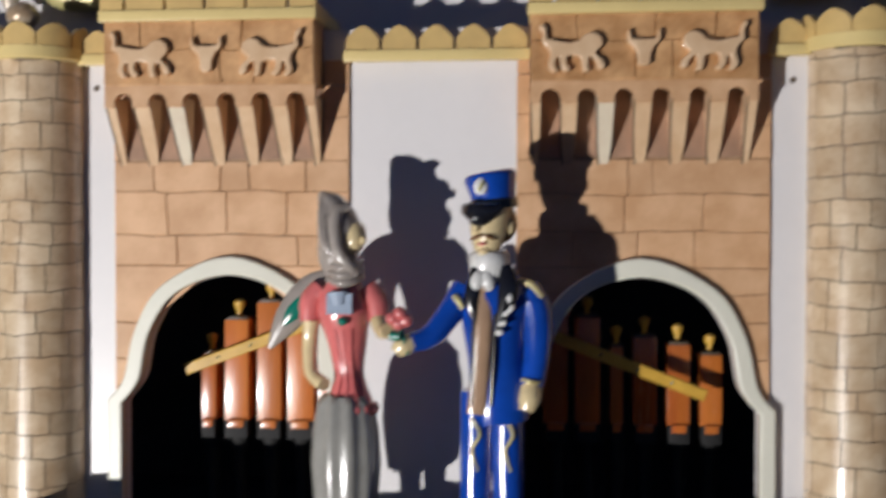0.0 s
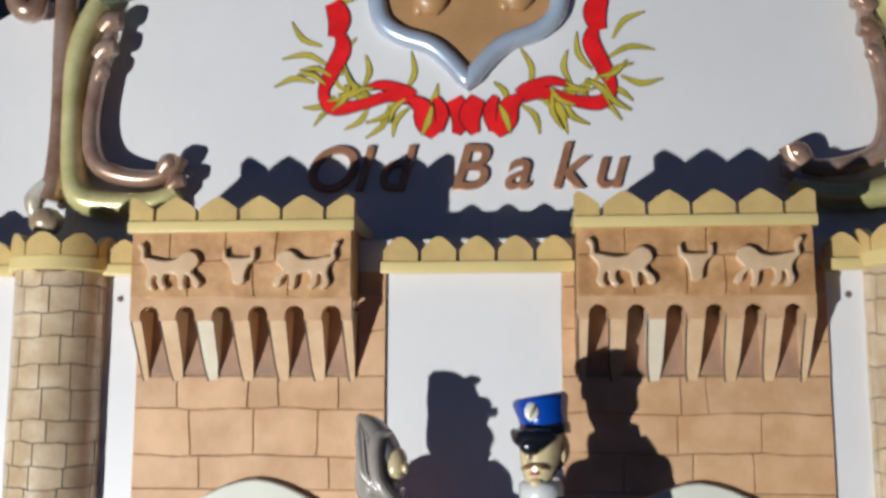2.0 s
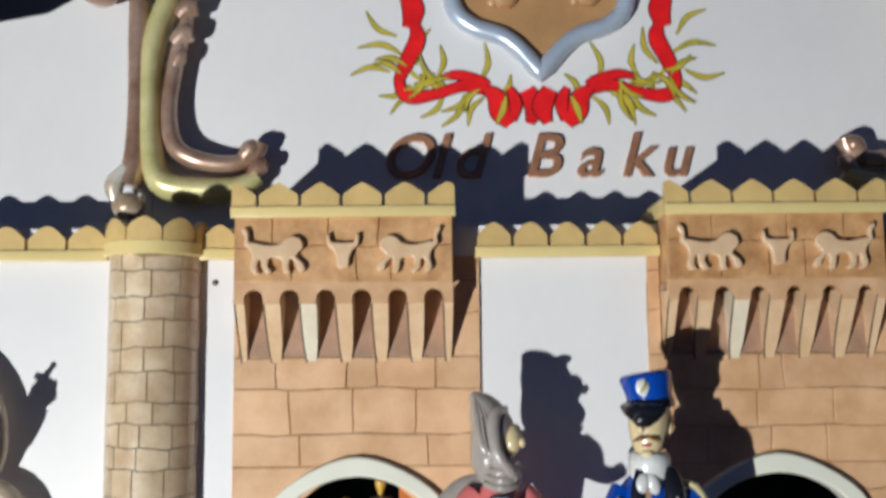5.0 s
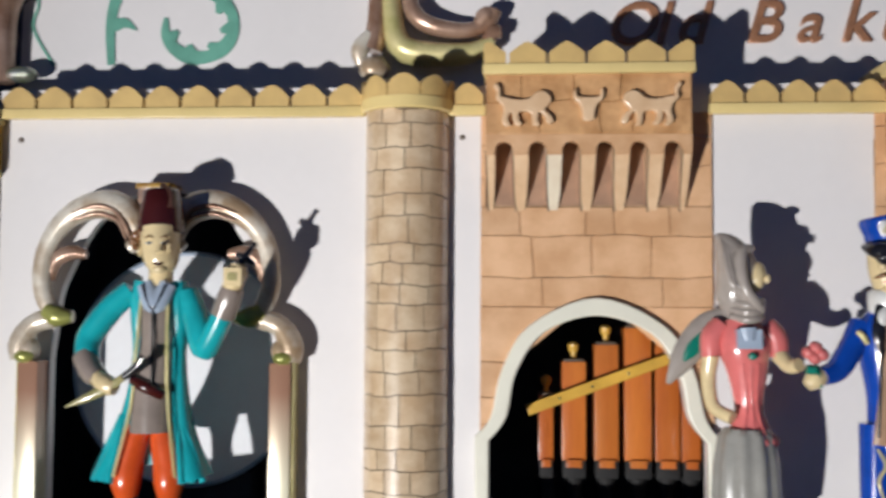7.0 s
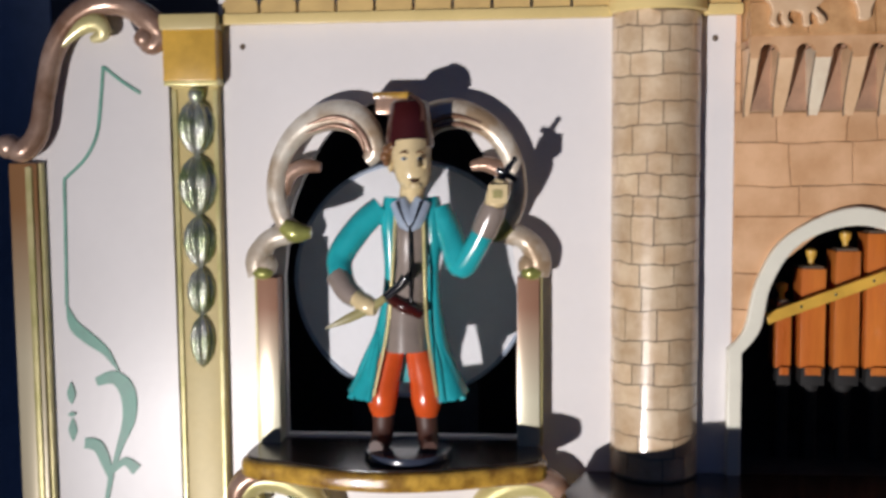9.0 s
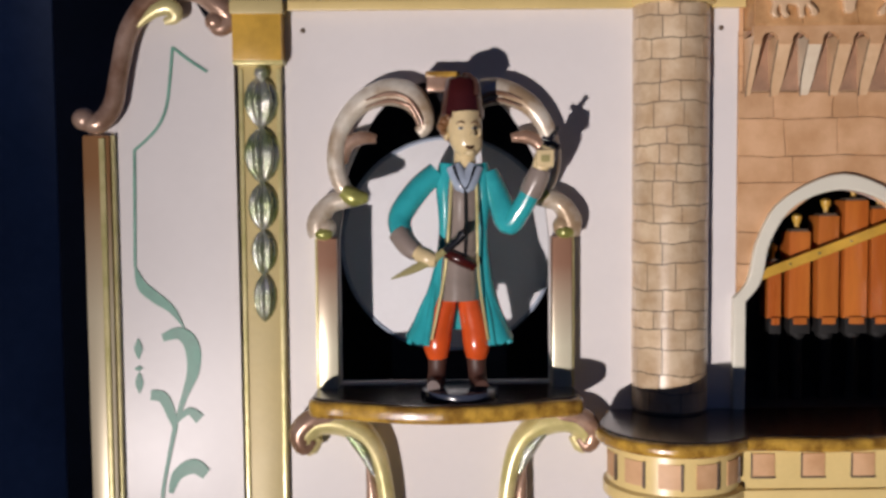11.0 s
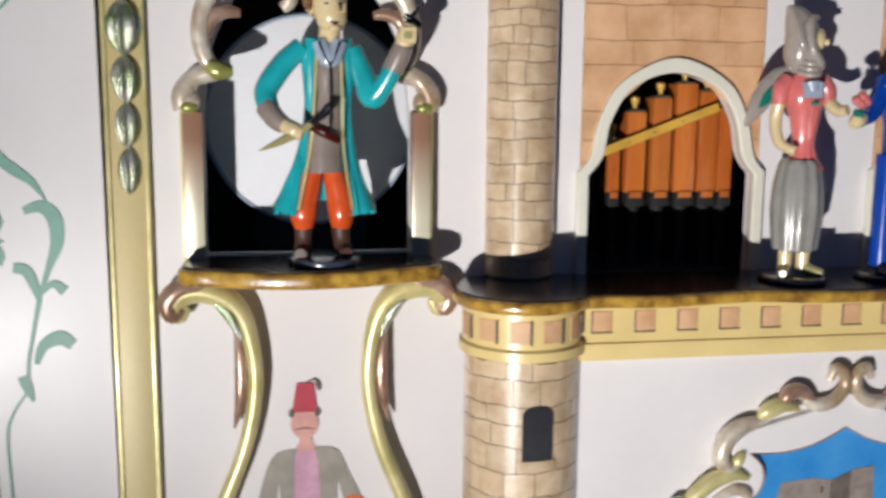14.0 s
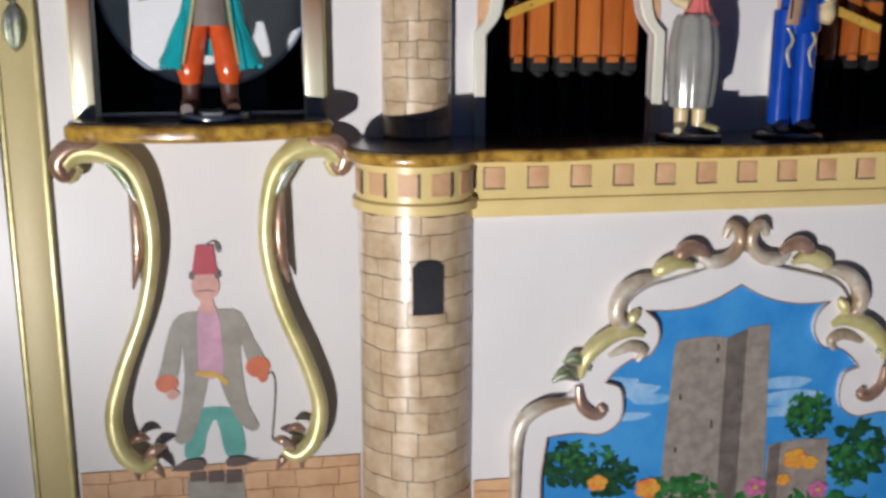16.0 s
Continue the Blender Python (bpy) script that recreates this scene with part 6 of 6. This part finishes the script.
def wave(seed, x, size):
    """How far a hand-drawn joint strays from its line."""
    return size * (0.6 * math.sin(x * 31 + seed * 1.7) + 0.4 * math.sin(x * 83 + seed * 4.1) + 0.25 * math.sin(x * 190 + seed * 2.3))


def courses(x_from, x_to, z0, z1, y, parent, tall=(0.036, 0.062), wide=(0.05, 0.115), stray=0.0022, mat=STONE, open_at=None):
    z, seed = z0, srng.uniform(0, 50)
    while z < z1 - 0.012:
        h = min(srng.uniform(*tall), z1 - z)
        if z1 - z - h < 0.020:
            h = z1 - z
        low, up = (0.0 if z == z0 else stray), (0.0 if z + h > z1 - 0.001 else stray)
        spans = [(x_from, x_from, x_to, x_to)]
        if open_at is not None and z < 1.4170:
            a, b = half_width(z), half_width(min(z + h, 1.4175))
            spans = [(x_from, x_from, open_at - a, open_at - b), (open_at + a, open_at + b, x_to, x_to)]
        for la, lb, ra, rb in spans:
            if ra - la < 0.006:
                continue
            total = ra - la
            n = max(1, round(total / srng.uniform(*wide)))
            cuts = [(0.0, 0.0)] + [(u + srng.uniform(-0.035, 0.035) / n, u + srng.uniform(-0.035, 0.035) / n) for u in sorted((k + srng.uniform(-0.36, 0.36)) / n for k in range(1, n))] + [(1.0, 1.0)]
            for k, ((u0, u1), (v0, v1)) in enumerate(zip(cuts, cuts[1:])):
                g = srng.uniform(0.0003, 0.0006)
                xa, xb, xc, xd = la + (ra - la) * u0 + g, la + (ra - la) * v0 - g, lb + (rb - lb) * v1 - g, lb + (rb - lb) * u1 + g
                line = [(xa + (xb - xa) * i / 5, z + g + wave(seed, xa + (xb - xa) * i / 5, low)) for i in range(6)]
                side = 0.0012 if k < n - 1 else 0.0
                line += [(xb + (xc - xb) * i / 4 + wave(seed + k * 3 + 3, z + h * i / 4, side), z + h * i / 4) for i in (1, 2, 3)]
                line += [(xc + (xd - xc) * i / 5, z + h - g + wave(seed + 7, xc + (xd - xc) * i / 5, up)) for i in range(6)]
                side = 0.0012 if k else 0.0
                line += [(xd + (xa - xd) * i / 4 + wave(seed + k * 3, z + h * (4 - i) / 4, side), z + h * (4 - i) / 4) for i in (1, 2, 3)]
                stone(line, y - srng.uniform(0.0, 0.0005), 0.0010, mat, parent)
        z, seed = z + h, seed + 7


for ob in [o for o in scene.objects if o.name.split(".")[0] == "gatehouse"]:
    s = 1 if ob.location.x > 0 else -1
    xa, xb = sorted((s * 0.112, s * 0.440))
    courses(xa, xb, 1.062, 1.4176, -0.0050, ob, open_at=s * GATE)
    courses(xa, xb, 1.4176, 1.560, -0.0050, ob)
    for x0, x1 in ((xa, tower_middle(s * GATE) - 0.1425), (tower_middle(s * GATE) + 0.1425, xb)):
        courses(x0, x1, 1.560, 1.695, -0.0050, ob)
    courses(tower_middle(s * GATE) - 0.1415, tower_middle(s * GATE) + 0.1415, 1.657, 1.741, -0.0565, ob, (0.038, 0.05), (0.06, 0.09), mat=TOWER_FACE)


def ring_stones(cx, cy, r, z0, z1, parent, tall, arc):
    z, seed = z0, srng.uniform(0, 50)
    while z < z1 - 0.008:
        h = min(srng.uniform(*tall), z1 - z)
        a = 176 + srng.uniform(0, 18)
        ends = [176.0]
        while a < 356:
            ends.append(a + srng.uniform(8, 14))
            a = ends[-1] + srng.uniform(*arc)
        ends.append(364.0)
        for a0, a1 in zip(ends, ends[1:]):
            g, ga = 0.0008, math.degrees(0.0008 / r)
            rings = []
            bulge = srng.uniform(0, 0.0006)
            for k in range(7):
                t = radians(a0 + ga + (a1 - a0 - 2 * ga) * k / 6)
                lo, up = wave(seed, t * r * 1.4, 0.0026 if z > z0 else 0), wave(seed + 7, t * r * 1.4, 0.0026)
                c, sn = math.cos(t), math.sin(t)
                rings.append([(cx + rr * c, cy + rr * sn, zz) for rr, zz in ((r - 0.002, z + g + lo), (r + bulge, z + g + lo), (r + bulge, z + h - g + up), (r - 0.002, z + h - g + up))])
            part("stone", Shape().rings(rings).mesh(angle=30), STONE_GREY, parent)
        z, seed = z + h, seed + 7


for ob in [o for o in scene.objects if o.name.split(".")[0] == "column"]:
    ring_stones(ob.location.x, 0.0, COL_R, 1.06, 1.694, ob, (0.026, 0.042), (18, 42))
for ob in [o for o in scene.objects if o.name.split(".")[0] == "lower_tower"]:
    ring_stones(ob.location.x, LOWC_Y, LOWC_R, 0.36, 0.953, ob, (0.026, 0.044), (12, 34))
base = thing("stone_plinth", (0, 0, 0), "painted stone plinth along the foot of the organ front", "plinth", kind="structure")
for x0, x1, y in ((-1.15, -0.655, 0.0), (0.655, 1.15, 0.0), (-0.47, -0.40, LOW), (0.40, 0.47, LOW)):
    part("panel", box((x0, y - 0.0022, 0.0), (x1, y + 0.001, 0.468)), JOINT, base)
    courses(x0, x1, 0.34, 0.470, y - 0.0042, base, (0.030, 0.040), (0.05, 0.08))

# ---- small fixings ----
for s in (-1, 1):
    for x, z in ((1.125, 1.661), (0.467, 1.661)):
        t = part("screw", Shape().ell((s * x, -0.001, z), (0.0042, 0.0022, 0.0042), n=14, m=6).mesh(), JOINT_DARK)
        tagged(t, "small round-headed screw in the white panel", "screw", "panel screws")
